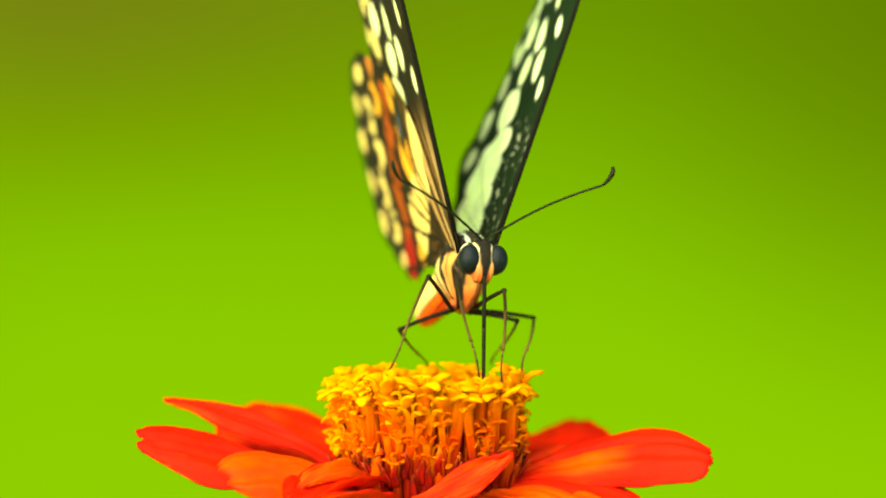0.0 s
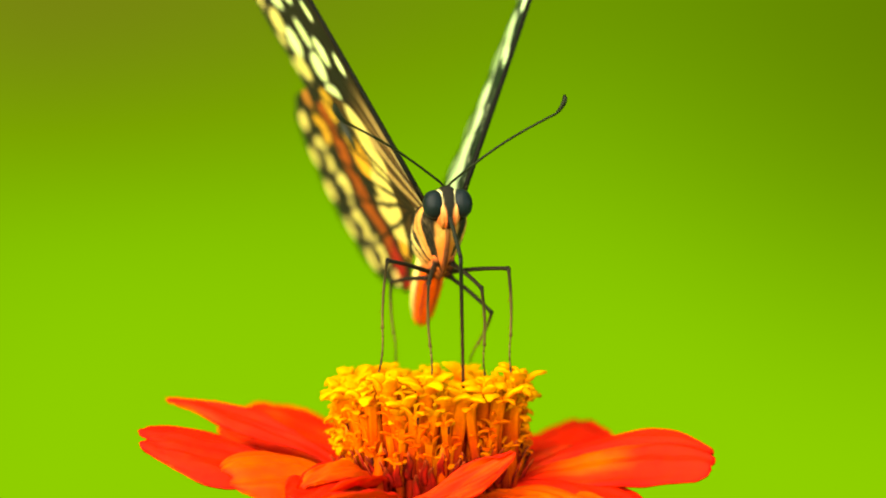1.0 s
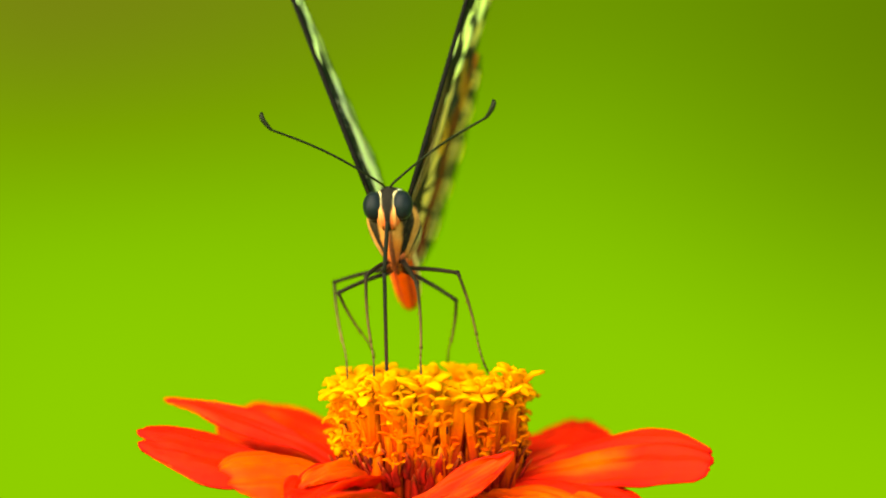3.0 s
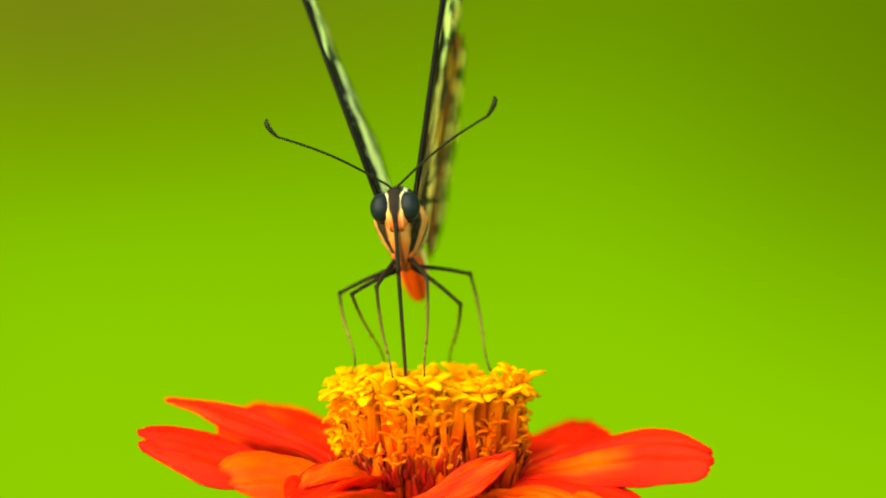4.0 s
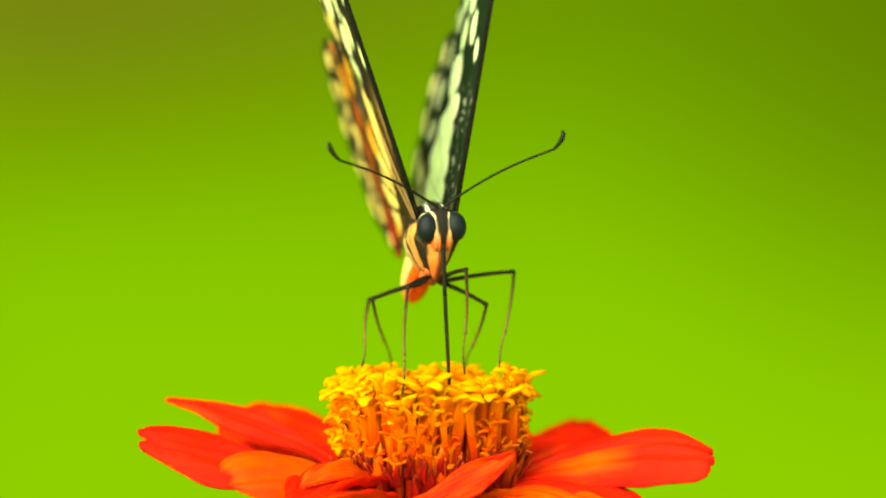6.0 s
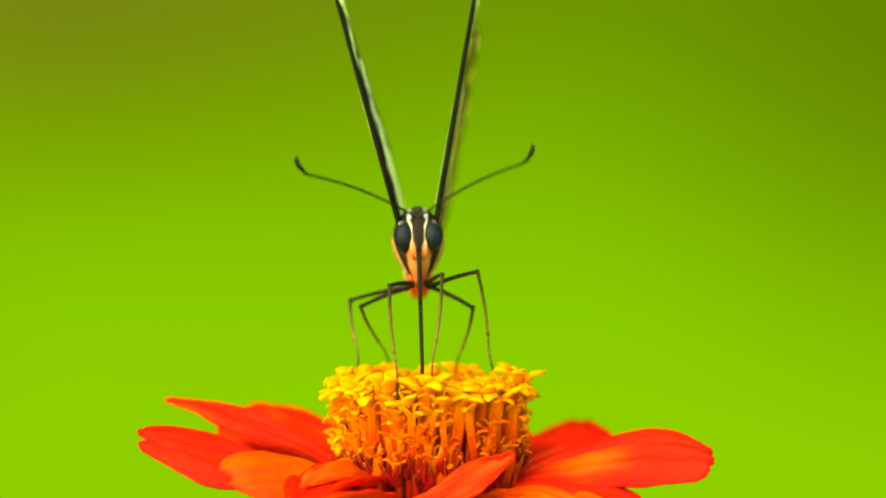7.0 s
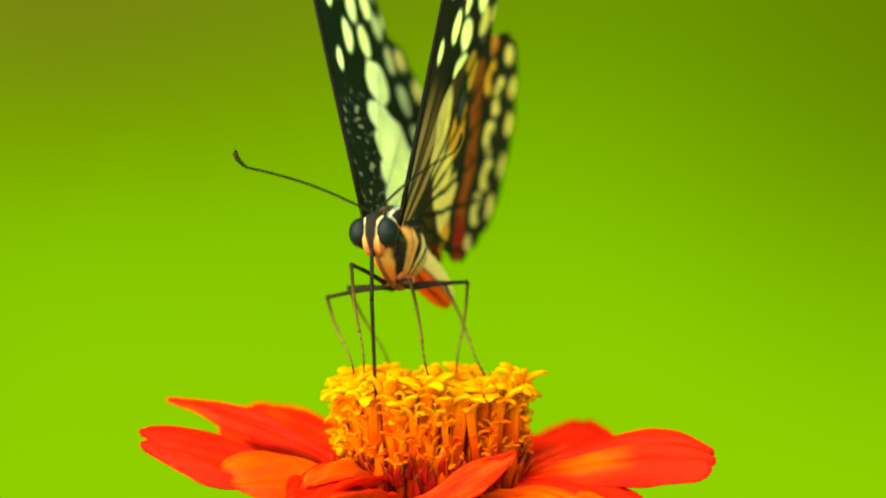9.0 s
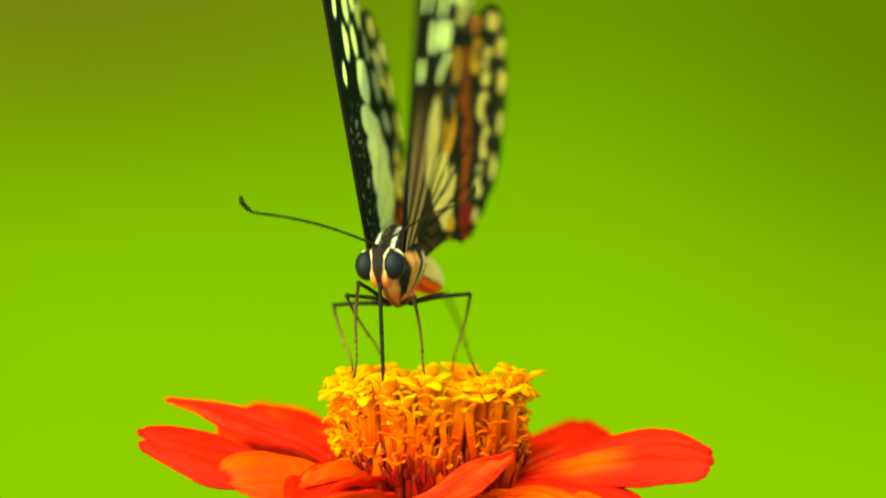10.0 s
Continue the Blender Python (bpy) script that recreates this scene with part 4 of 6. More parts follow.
def motions():
    # the flower sways a little on its stem
    walk(flower, [
        (0, pose(0, 0, -0.46, 0, -0.0057, 0)), (0.5, pose(0, 0, -0.46, 0, 0.0113, 0)), (1, pose(0, 0, -0.46, 0, 0.0198, 0)),
        (1.5, pose(0, 0, -0.46, 0, 0.0000, 0)), (2, pose(0, 0, -0.46, 0, 0.0028, 0)), (2.5, pose(0, 0, -0.46, 0, 0.0028, 0)),
        (4, pose(0, 0, -0.46, 0, 0.0068, 0)), (4.5, pose(0, 0, -0.46, 0, 0.0000, 0)), (5, pose(0, 0, -0.46, 0, 0.0255, 0)),
        (5.5, pose(0, 0, -0.46, 0, 0.0170, 0)), (7, pose(0, 0, -0.46, 0, 0.0085, 0)), (7.5, pose(0, 0, -0.46, 0, -0.0085, 0)),
        (8, pose(0, 0, -0.46, 0, 0.0068, 0)), (8.5, pose(0, 0, -0.46, 0, 0.0068, 0)), (9, pose(0, 0, -0.46, 0, 0.0255, 0)),
        (9.5, pose(0, 0, -0.46, 0, 0.0340, 0)), (10, pose(0, 0, -0.46, 0, 0.0057, 0)),
    ])
    walk(butterfly, [
        (0, pose(0.00298, 0.00052, 0.00839, -14.7, 3.3, 14.2)), (0.3, pose(0.00306, -0.00005, 0.00831, -15.4, 2.4, 14.1)), (0.5, pose(0.00138, 0.00202, 0.00986, -34.5, 0.8, 10.5)),
        (0.6, pose(0.00024, 0.00105, 0.01018, -35.6, 2.5, 13.5)), (0.8, pose(0.00077, 0.00175, 0.01079, -29.0, -1.6, 6.6)), (1, pose(0.00085, 0.00072, 0.01159, -28.7, -1.6, 9.2)),
        (1.2, pose(0.00072, 0.00110, 0.01061, -20.4, -0.5, 9.4)), (1.5, pose(0.00116, -0.00016, 0.00857, -10.8, 0.8, 8.7)), (1.8, pose(0.00023, 0.00230, 0.01135, -30.6, -0.3, -2.7)),
        (2, pose(-0.00139, 0.00191, 0.01085, -27.9, 0.0, -4.0)), (2.2, pose(-0.00247, 0.00210, 0.01110, -29.6, -0.8, -4.5)), (2.5, pose(-0.00252, 0.00008, 0.01199, -26.3, -0.3, -10.4)),
        (2.7, pose(-0.00296, 0.00119, 0.01193, -24.5, -2.0, -6.4)), (3.8, pose(-0.00226, 0.00118, 0.01158, -23.3, -3.5, -2.0)), (4, pose(-0.00224, 0.00113, 0.01191, -21.2, -4.6, -3.3)),
        (4.2, pose(-0.00158, 0.00097, 0.01184, -19.9, -4.5, 1.1)), (4.5, pose(-0.00111, 0.00031, 0.00960, -6.7, -2.3, -1.5)), (4.8, pose(-0.00069, 0.00105, 0.01131, -23.9, -2.5, 15.8)),
        (5, pose(0.00028, 0.00086, 0.01123, -22.7, -2.2, 9.5)), (5.3, pose(-0.00006, 0.00133, 0.01167, -25.6, -1.9, 6.6)), (5.5, pose(0.00050, 0.00128, 0.01195, -25.6, -2.1, 7.6)),
        (5.7, pose(0.00067, 0.00088, 0.01052, -15.6, -1.7, 11.0)), (6.8, pose(-0.00148, 0.00102, 0.01169, -20.2, -3.6, 0.5)), (7, pose(-0.00089, 0.00114, 0.01026, -13.2, -2.0, 1.1)),
        (7.2, pose(-0.00093, 0.00052, 0.00955, -7.6, -1.6, -0.0)), (7.5, pose(-0.00232, 0.00203, 0.01150, -22.5, -3.7, -14.0)), (7.7, pose(-0.00209, 0.00155, 0.01028, -14.2, -2.9, -12.7)),
        (8, pose(-0.00250, 0.00107, 0.00991, -11.1, -4.2, -11.6)), (8.3, pose(-0.00289, 0.00217, 0.01100, -21.6, -2.6, -22.4)), (8.5, pose(-0.00351, 0.00142, 0.01107, -19.0, -4.7, -17.8)),
        (8.7, pose(-0.00352, 0.00248, 0.01163, -22.0, -2.9, -19.8)), (9, pose(-0.00284, -0.00073, 0.01050, -16.2, -4.0, -16.8)), (9.2, pose(-0.00324, 0.00086, 0.00982, -9.3, -3.6, -17.0)),
        (9.5, pose(-0.00162, 0.00065, 0.01141, -24.8, -3.6, -13.2)), (9.7, pose(-0.00239, -0.00010, 0.01049, -16.3, -3.8, -13.9)), (10, pose(-0.00271, -0.00015, 0.00886, -4.6, -3.1, -12.5)),
    ])
    walk(piece["foreL"], [
        (0, flap(-1, 75.9)), (0.3, flap(-1, 76.7)), (0.4667, flap(-1, 77.5)), (0.5, flap(-1, 73.3)), (0.5333, flap(-1, 68.0)), (0.6, flap(-1, 66.3)), (0.8, flap(-1, 66.1)), (1, flap(-1, 66.0)), (1.2, flap(-1, 73.5)), (1.5, flap(-1, 76.6)),
        (1.8, flap(-1, 73.3, 8)), (2, flap(-1, 62.5, 14)), (2.2, flap(-1, 57.7, 12)), (2.5, flap(-1, 65.8, 8.6)), (2.7, flap(-1, 71.0, 6.6)), (3.8, flap(-1, 70.8, 6.6)), (4, flap(-1, 73.9, 5)), (4.2, flap(-1, 79.7, 3.5)),
        (4.5, flap(-1, 77.9, -1)), (4.8, flap(-1, 71.0)), (5, flap(-1, 72.5)), (5.3, flap(-1, 73.7)), (5.5, flap(-1, 73.8)), (5.7, flap(-1, 75.4)), (6.8, flap(-1, 75.3, 4.5)), (7, flap(-1, 77.2, 4.8)),
        (7.2, flap(-1, 79.5, 4)), (7.5, flap(-1, 70.5, 8.6)), (7.7, flap(-1, 74.8, 6.6)), (8, flap(-1, 77.4, 5.2)), (8.3, flap(-1, 71.7, 5)), (8.5, flap(-1, 77.9, -1)), (8.7, flap(-1, 70.2, 5)), (9, flap(-1, 78.5, 5.8)),
        (9.2, flap(-1, 83.7, 4.5)), (9.5, flap(-1, 73.2, 6.6)), (9.7, flap(-1, 78.2, 5)), (10, flap(-1, 83.3, -2.5)),
    ])
    walk(piece["foreR"], [
        (0, flap(1, -72.1, 4)), (0.3, flap(1, -73.9, 4)), (0.5, flap(1, -76.7, 6.6)), (0.6, flap(1, -73.2, 6.6)), (0.8, flap(1, -75.8, 6.6)), (1, flap(1, -67.5, 6.6)), (1.2, flap(1, -72.1, 6.6)), (1.5, flap(1, -75.3, 5.8)),
        (1.8, flap(1, -78.3, 3.5)), (2, flap(1, -75.9, 3)), (2.2, flap(1, -75.0)), (2.5, flap(1, -75.6)), (2.7, flap(1, -73.1)), (3.8, flap(1, -74.1)), (4, flap(1, -78.9, 3)), (4.2, flap(1, -78.4, 6.6)),
        (4.5, flap(1, -77.8, 7.6)), (4.8, flap(1, -79.6, 6.6)), (5, flap(1, -72.1, 6.6)), (5.3, flap(1, -72.6, 6.6)), (5.5, flap(1, -72.7, 7.6)), (5.7, flap(1, -74.4, 6.6)), (6.8, flap(1, -80.5, 2)), (7, flap(1, -78.1, 1)),
        (7.2, flap(1, -80.1, 1)), (7.5, flap(1, -75.6)), (7.7, flap(1, -74.6)), (8, flap(1, -77.8)), (8.3, flap(1, -74.7)), (8.5, flap(1, -82.5)), (8.7, flap(1, -78.7)), (9, flap(1, -77.6)),
        (9.2, flap(1, -76.8)), (9.5, flap(1, -71.9)), (9.7, flap(1, -74.3)), (9.9333, flap(1, -74.5, 1.5)), (10, flap(1, -82.0, -2)),
    ])
    walk(piece["hindL"], [
        (0, flap(-1, 74.9)), (0.3, flap(-1, 75.7)), (0.4667, flap(-1, 76.5)), (0.5, flap(-1, 72.3)), (0.5333, flap(-1, 67.0)), (0.6, flap(-1, 65.3)), (0.8, flap(-1, 65.1)), (1, flap(-1, 65.0)), (1.2, flap(-1, 72.5)), (1.5, flap(-1, 75.6)),
        (1.8, flap(-1, 72.3, 6)), (2, flap(-1, 61.5, 4.5)), (2.2, flap(-1, 56.7, 3.5)), (2.5, flap(-1, 64.8, 5.6)), (2.7, flap(-1, 70.0, 3.6)), (3.8, flap(-1, 69.8, 3.6)), (4, flap(-1, 72.9, 2)), (4.2, flap(-1, 78.7, 0.5)),
        (4.5, flap(-1, 76.9, 0)), (4.8, flap(-1, 70.0)), (5, flap(-1, 71.5)), (5.3, flap(-1, 72.7)), (5.5, flap(-1, 72.8)), (5.7, flap(-1, 74.4)), (6.8, flap(-1, 74.3, 1.5)), (7, flap(-1, 76.2, 2.8)),
        (7.2, flap(-1, 78.5, 1)), (7.5, flap(-1, 69.5, 2.5)), (7.7, flap(-1, 73.8, 0.5)), (8, flap(-1, 76.4, -0.5)), (8.3, flap(-1, 70.7, -1)), (8.5, flap(-1, 76.9, -4)), (8.7, flap(-1, 69.2, -1)), (9, flap(-1, 77.5, -0.2)),
        (9.2, flap(-1, 82.7, -1.5)), (9.5, flap(-1, 72.2, 0.5)), (9.7, flap(-1, 77.2, -1)), (10, flap(-1, 82.3, -5)),
    ])
    walk(piece["hindR"], [
        (0, flap(1, -71.1, -2.5)), (0.3, flap(1, -72.9, -2.5)), (0.5, flap(1, -75.7, 1)), (0.6, flap(1, -72.2, 3.1)), (0.8, flap(1, -74.8, 3.1)), (1, flap(1, -66.5, 3.1)), (1.2, flap(1, -71.1, 3.1)), (1.5, flap(1, -74.3, -0.5)),
        (1.8, flap(1, -77.3, 3)), (2, flap(1, -74.9, 2)), (2.2, flap(1, -74.0)), (2.5, flap(1, -74.6)), (2.7, flap(1, -72.1)), (3.8, flap(1, -73.1)), (4, flap(1, -77.9, 2.5)), (4.2, flap(1, -77.4, 3.1)),
        (4.5, flap(1, -76.8, 3.8)), (4.8, flap(1, -78.6, 3.1)), (5, flap(1, -71.1, 3.1)), (5.3, flap(1, -71.6, 3.1)), (5.5, flap(1, -71.7, 4.1)), (5.7, flap(1, -73.4, 3.1)), (6.8, flap(1, -79.5, 2)), (7, flap(1, -77.1, -0.5)),
        (7.2, flap(1, -79.1, 0)), (7.5, flap(1, -74.6)), (7.7, flap(1, -73.6)), (8, flap(1, -76.8)), (8.3, flap(1, -73.7)), (8.5, flap(1, -81.5)), (8.7, flap(1, -77.7)), (9, flap(1, -76.6)),
        (9.2, flap(1, -75.8)), (9.5, flap(1, -70.9)), (9.7, flap(1, -73.3)), (9.9333, flap(1, -73.5, 1)), (10, flap(1, -81.0, -2)),
    ])
    walk(piece["hornL"], [
        (0, pose(-0.00045, -0.00534, 0.00202, 0.0, -23.6, -143.8)), (0.3, pose(-0.00045, -0.00534, 0.00202, 0.0, -22.7, -143.9)), (0.5, pose(-0.00045, -0.00534, 0.00202, 0.0, -21.0, -143.5)),
        (0.6, pose(-0.00045, -0.00534, 0.00202, 0.0, -21.5, -144.5)), (0.8, pose(-0.00045, -0.00534, 0.00202, 0.0, -21.0, -143.6)), (1, pose(-0.00045, -0.00534, 0.00202, 0.0, -21.5, -144.5)),
        (1.2, pose(-0.00045, -0.00534, 0.00202, 0.0, -23.1, -143.0)), (1.5, pose(-0.00045, -0.00534, 0.00202, 0.0, -25.4, -142.2)), (1.8, pose(-0.00045, -0.00534, 0.00202, 0.0, -19.7, -145.2)),
        (2, pose(-0.00045, -0.00534, 0.00202, 0.0, -19.8, -145.2)), (2.2, pose(-0.00045, -0.00534, 0.00202, 0.0, -19.6, -145.7)), (2.5, pose(-0.00045, -0.00534, 0.00202, 0.0, -19.0, -146.3)),
        (2.7, pose(-0.00045, -0.00534, 0.00202, 0.0, -20.4, -145.4)), (3.8, pose(-0.00045, -0.00534, 0.00202, 0.0, -21.6, -145.1)), (4, pose(-0.00045, -0.00534, 0.00202, 0.0, -21.5, -144.8)),
        (4.2, pose(-0.00045, -0.00534, 0.00202, 0.0, -21.4, -145.4)), (4.5, pose(-0.00045, -0.00534, 0.00202, 0.0, -23.7, -143.8)), (4.8, pose(-0.00045, -0.00534, 0.00202, 0.0, -21.5, -144.5)),
        (5, pose(-0.00045, -0.00534, 0.00202, 0.0, -20.6, -145.6)), (5.3, pose(-0.00045, -0.00534, 0.00202, 0.0, -19.8, -145.6)), (5.5, pose(-0.00045, -0.00534, 0.00202, 0.0, -19.5, -146.3)),
        (5.7, pose(-0.00045, -0.00534, 0.00202, 0.0, -20.8, -144.5)), (6.8, pose(-0.00045, -0.00534, 0.00202, 0.0, -19.6, -145.4)), (7, pose(-0.00045, -0.00534, 0.00202, 0.0, -19.8, -144.5)),
        (7.2, pose(-0.00045, -0.00534, 0.00202, 0.0, -23.0, -143.4)), (7.5, pose(-0.00045, -0.00534, 0.00202, 0.0, -18.8, -146.4)), (7.7, pose(-0.00045, -0.00534, 0.00202, 0.0, -20.7, -145.1)),
        (8, pose(-0.00045, -0.00534, 0.00202, 0.0, -20.2, -145.1)), (8.3, pose(-0.00045, -0.00534, 0.00202, 0.0, -15.0, -147.5)), (8.5, pose(-0.00045, -0.00534, 0.00202, 0.0, -17.2, -147.0)),
        (8.7, pose(-0.00045, -0.00534, 0.00202, 0.0, -15.9, -147.5)), (9, pose(-0.00045, -0.00534, 0.00202, 0.0, -20.0, -145.5)), (9.2, pose(-0.00045, -0.00534, 0.00202, 0.0, -24.4, -144.4)),
        (9.5, pose(-0.00045, -0.00534, 0.00202, 0.0, -19.6, -146.4)), (9.7, pose(-0.00045, -0.00534, 0.00202, 0.0, -21.0, -145.4)), (10, pose(-0.00045, -0.00534, 0.00202, 0.0, -20.8, -145.9)),
    ])
    walk(piece["hornR"], [
        (0, pose(0.00045, -0.00534, 0.00202, -0.0, -24.9, -36.5)), (0.3, pose(0.00045, -0.00534, 0.00202, -0.0, -24.0, -36.3)), (0.5, pose(0.00045, -0.00534, 0.00202, -0.0, -21.9, -35.6)),
        (0.6, pose(0.00045, -0.00534, 0.00202, -0.0, -21.5, -35.5)), (0.8, pose(0.00045, -0.00534, 0.00202, -0.0, -21.7, -35.1)), (1, pose(0.00045, -0.00534, 0.00202, -0.0, -22.2, -35.4)),
        (1.2, pose(0.00045, -0.00534, 0.00202, -0.0, -23.1, -36.2)), (1.5, pose(0.00045, -0.00534, 0.00202, -0.0, -25.2, -37.0)), (1.8, pose(0.00045, -0.00534, 0.00202, -0.0, -20.1, -33.8)),
        (2, pose(0.00045, -0.00534, 0.00202, -0.0, -21.1, -34.3)), (2.2, pose(0.00045, -0.00534, 0.00202, -0.0, -20.3, -34.0)), (2.5, pose(0.00045, -0.00534, 0.00202, -0.0, -21.0, -34.0)),
        (2.7, pose(0.00045, -0.00534, 0.00202, -0.0, -21.1, -35.9)), (3.8, pose(0.00045, -0.00534, 0.00202, -0.0, -23.2, -37.7)), (4, pose(0.00045, -0.00534, 0.00202, -0.0, -22.9, -38.2)),
        (4.2, pose(0.00045, -0.00534, 0.00202, -0.0, -23.8, -38.4)), (4.5, pose(0.00045, -0.00534, 0.00202, -0.0, -24.9, -37.6)), (4.8, pose(0.00045, -0.00534, 0.00202, -0.0, -21.9, -36.0)),
        (5, pose(0.00045, -0.00534, 0.00202, -0.0, -21.3, -35.6)), (5.3, pose(0.00045, -0.00534, 0.00202, -0.0, -21.5, -35.6)), (5.5, pose(0.00045, -0.00534, 0.00202, -0.0, -21.7, -35.6)),
        (5.7, pose(0.00045, -0.00534, 0.00202, -0.0, -21.2, -35.8)), (6.8, pose(0.00045, -0.00534, 0.00202, -0.0, -21.4, -35.5)), (7, pose(0.00045, -0.00534, 0.00202, -0.0, -21.3, -36.3)),
        (7.2, pose(0.00045, -0.00534, 0.00202, -0.0, -23.7, -36.8)), (7.5, pose(0.00045, -0.00534, 0.00202, -0.0, -21.5, -35.5)), (7.7, pose(0.00045, -0.00534, 0.00202, -0.0, -21.5, -35.5)),
        (8, pose(0.00045, -0.00534, 0.00202, -0.0, -21.8, -36.9)), (8.3, pose(0.00045, -0.00534, 0.00202, -0.0, -21.5, -35.5)), (8.5, pose(0.00045, -0.00534, 0.00202, -0.0, -21.5, -35.5)),
        (8.7, pose(0.00045, -0.00534, 0.00202, -0.0, -21.5, -35.5)), (9, pose(0.00045, -0.00534, 0.00202, -0.0, -21.5, -35.5)), (9.2, pose(0.00045, -0.00534, 0.00202, -0.0, -21.5, -35.5)),
        (9.5, pose(0.00045, -0.00534, 0.00202, -0.0, -18.2, -37.3)), (9.7, pose(0.00045, -0.00534, 0.00202, -0.0, -21.5, -35.5)), (10, pose(0.00045, -0.00534, 0.00202, -0.0, -21.5, -35.5)),
    ])
    walk(piece["proboscis"], [
        (0, pose(0.00000, -0.00535, -0.00085, 168.2, 73.6, 78.7)), (0.3, pose(0.00000, -0.00535, -0.00085, 165.8, 69.4, 76.7)), (0.5, pose(0.00000, -0.00535, -0.00085, 23.9, 75.1, -66.8)),
        (0.6, pose(0.00000, -0.00535, -0.00085, 167.7, 58.7, 79.5)), (0.8, pose(0.00000, -0.00535, -0.00085, 178.1, 67.0, 88.3)), (1, pose(0.00000, -0.00535, -0.00085, 13.7, 73.3, -76.8)),
        (1.2, pose(0.00000, -0.00535, -0.00085, -11.0, 70.7, -100.4)), (1.5, pose(0.00000, -0.00535, -0.00085, 173.4, 72.1, 83.8)), (1.8, pose(0.00000, -0.00535, -0.00085, 171.4, 67.1, 82.1)),
        (2, pose(0.00000, -0.00535, -0.00085, 140.4, 82.4, 50.7)), (2.2, pose(0.00000, -0.00535, -0.00085, -71.9, 84.3, -161.8)), (2.5, pose(0.00000, -0.00535, -0.00085, -167.8, 64.1, 101.0)),
        (2.7, pose(0.00000, -0.00535, -0.00085, -162.2, 65.1, 106.1)), (3.8, pose(0.00000, -0.00535, -0.00085, -172.0, 66.5, 97.3)), (4, pose(0.00000, -0.00535, -0.00085, -175.5, 68.6, 94.1)),
        (4.2, pose(0.00000, -0.00535, -0.00085, -168.7, 69.8, 100.6)), (4.5, pose(0.00000, -0.00535, -0.00085, 178.4, 79.3, 88.5)), (4.8, pose(0.00000, -0.00535, -0.00085, -178.6, 69.2, 91.3)),
        (5, pose(0.00000, -0.00535, -0.00085, 179.1, 68.4, 89.2)), (5.3, pose(0.00000, -0.00535, -0.00085, 162.8, 78.0, 73.2)), (5.5, pose(0.00000, -0.00535, -0.00085, 163.3, 64.8, 74.8)),
        (5.7, pose(0.00000, -0.00535, -0.00085, -179.5, 75.2, 90.4)), (6.8, pose(0.00000, -0.00535, -0.00085, -176.8, 69.8, 93.0)), (7, pose(0.00000, -0.00535, -0.00085, -178.0, 78.0, 92.0)),
        (7.2, pose(0.00000, -0.00535, -0.00085, -176.5, 80.0, 93.5)), (7.5, pose(0.00000, -0.00535, -0.00085, 38.8, 107.1, -53.9)), (7.7, pose(0.00000, -0.00535, -0.00085, 7.6, 93.9, -82.5)),
        (8, pose(0.00000, -0.00535, -0.00085, 10.3, 93.4, -79.7)), (8.3, pose(0.00000, -0.00535, -0.00085, 126.0, 101.8, 35.3)), (8.5, pose(0.00000, -0.00535, -0.00085, -32.4, 68.7, -122.1)),
        (8.7, pose(0.00000, -0.00535, -0.00085, 57.5, 107.9, -35.9)), (9, pose(0.00000, -0.00535, -0.00085, 12.0, 100.0, -78.4)), (9.2, pose(0.00000, -0.00535, -0.00085, 2.0, 92.3, -88.0)),
        (9.5, pose(0.00000, -0.00535, -0.00085, 45.1, 110.2, -48.6)), (9.7, pose(0.00000, -0.00535, -0.00085, 13.3, 103.7, -77.5)), (10, pose(0.00000, -0.00535, -0.00085, 11.2, 93.9, -79.0)),
    ])
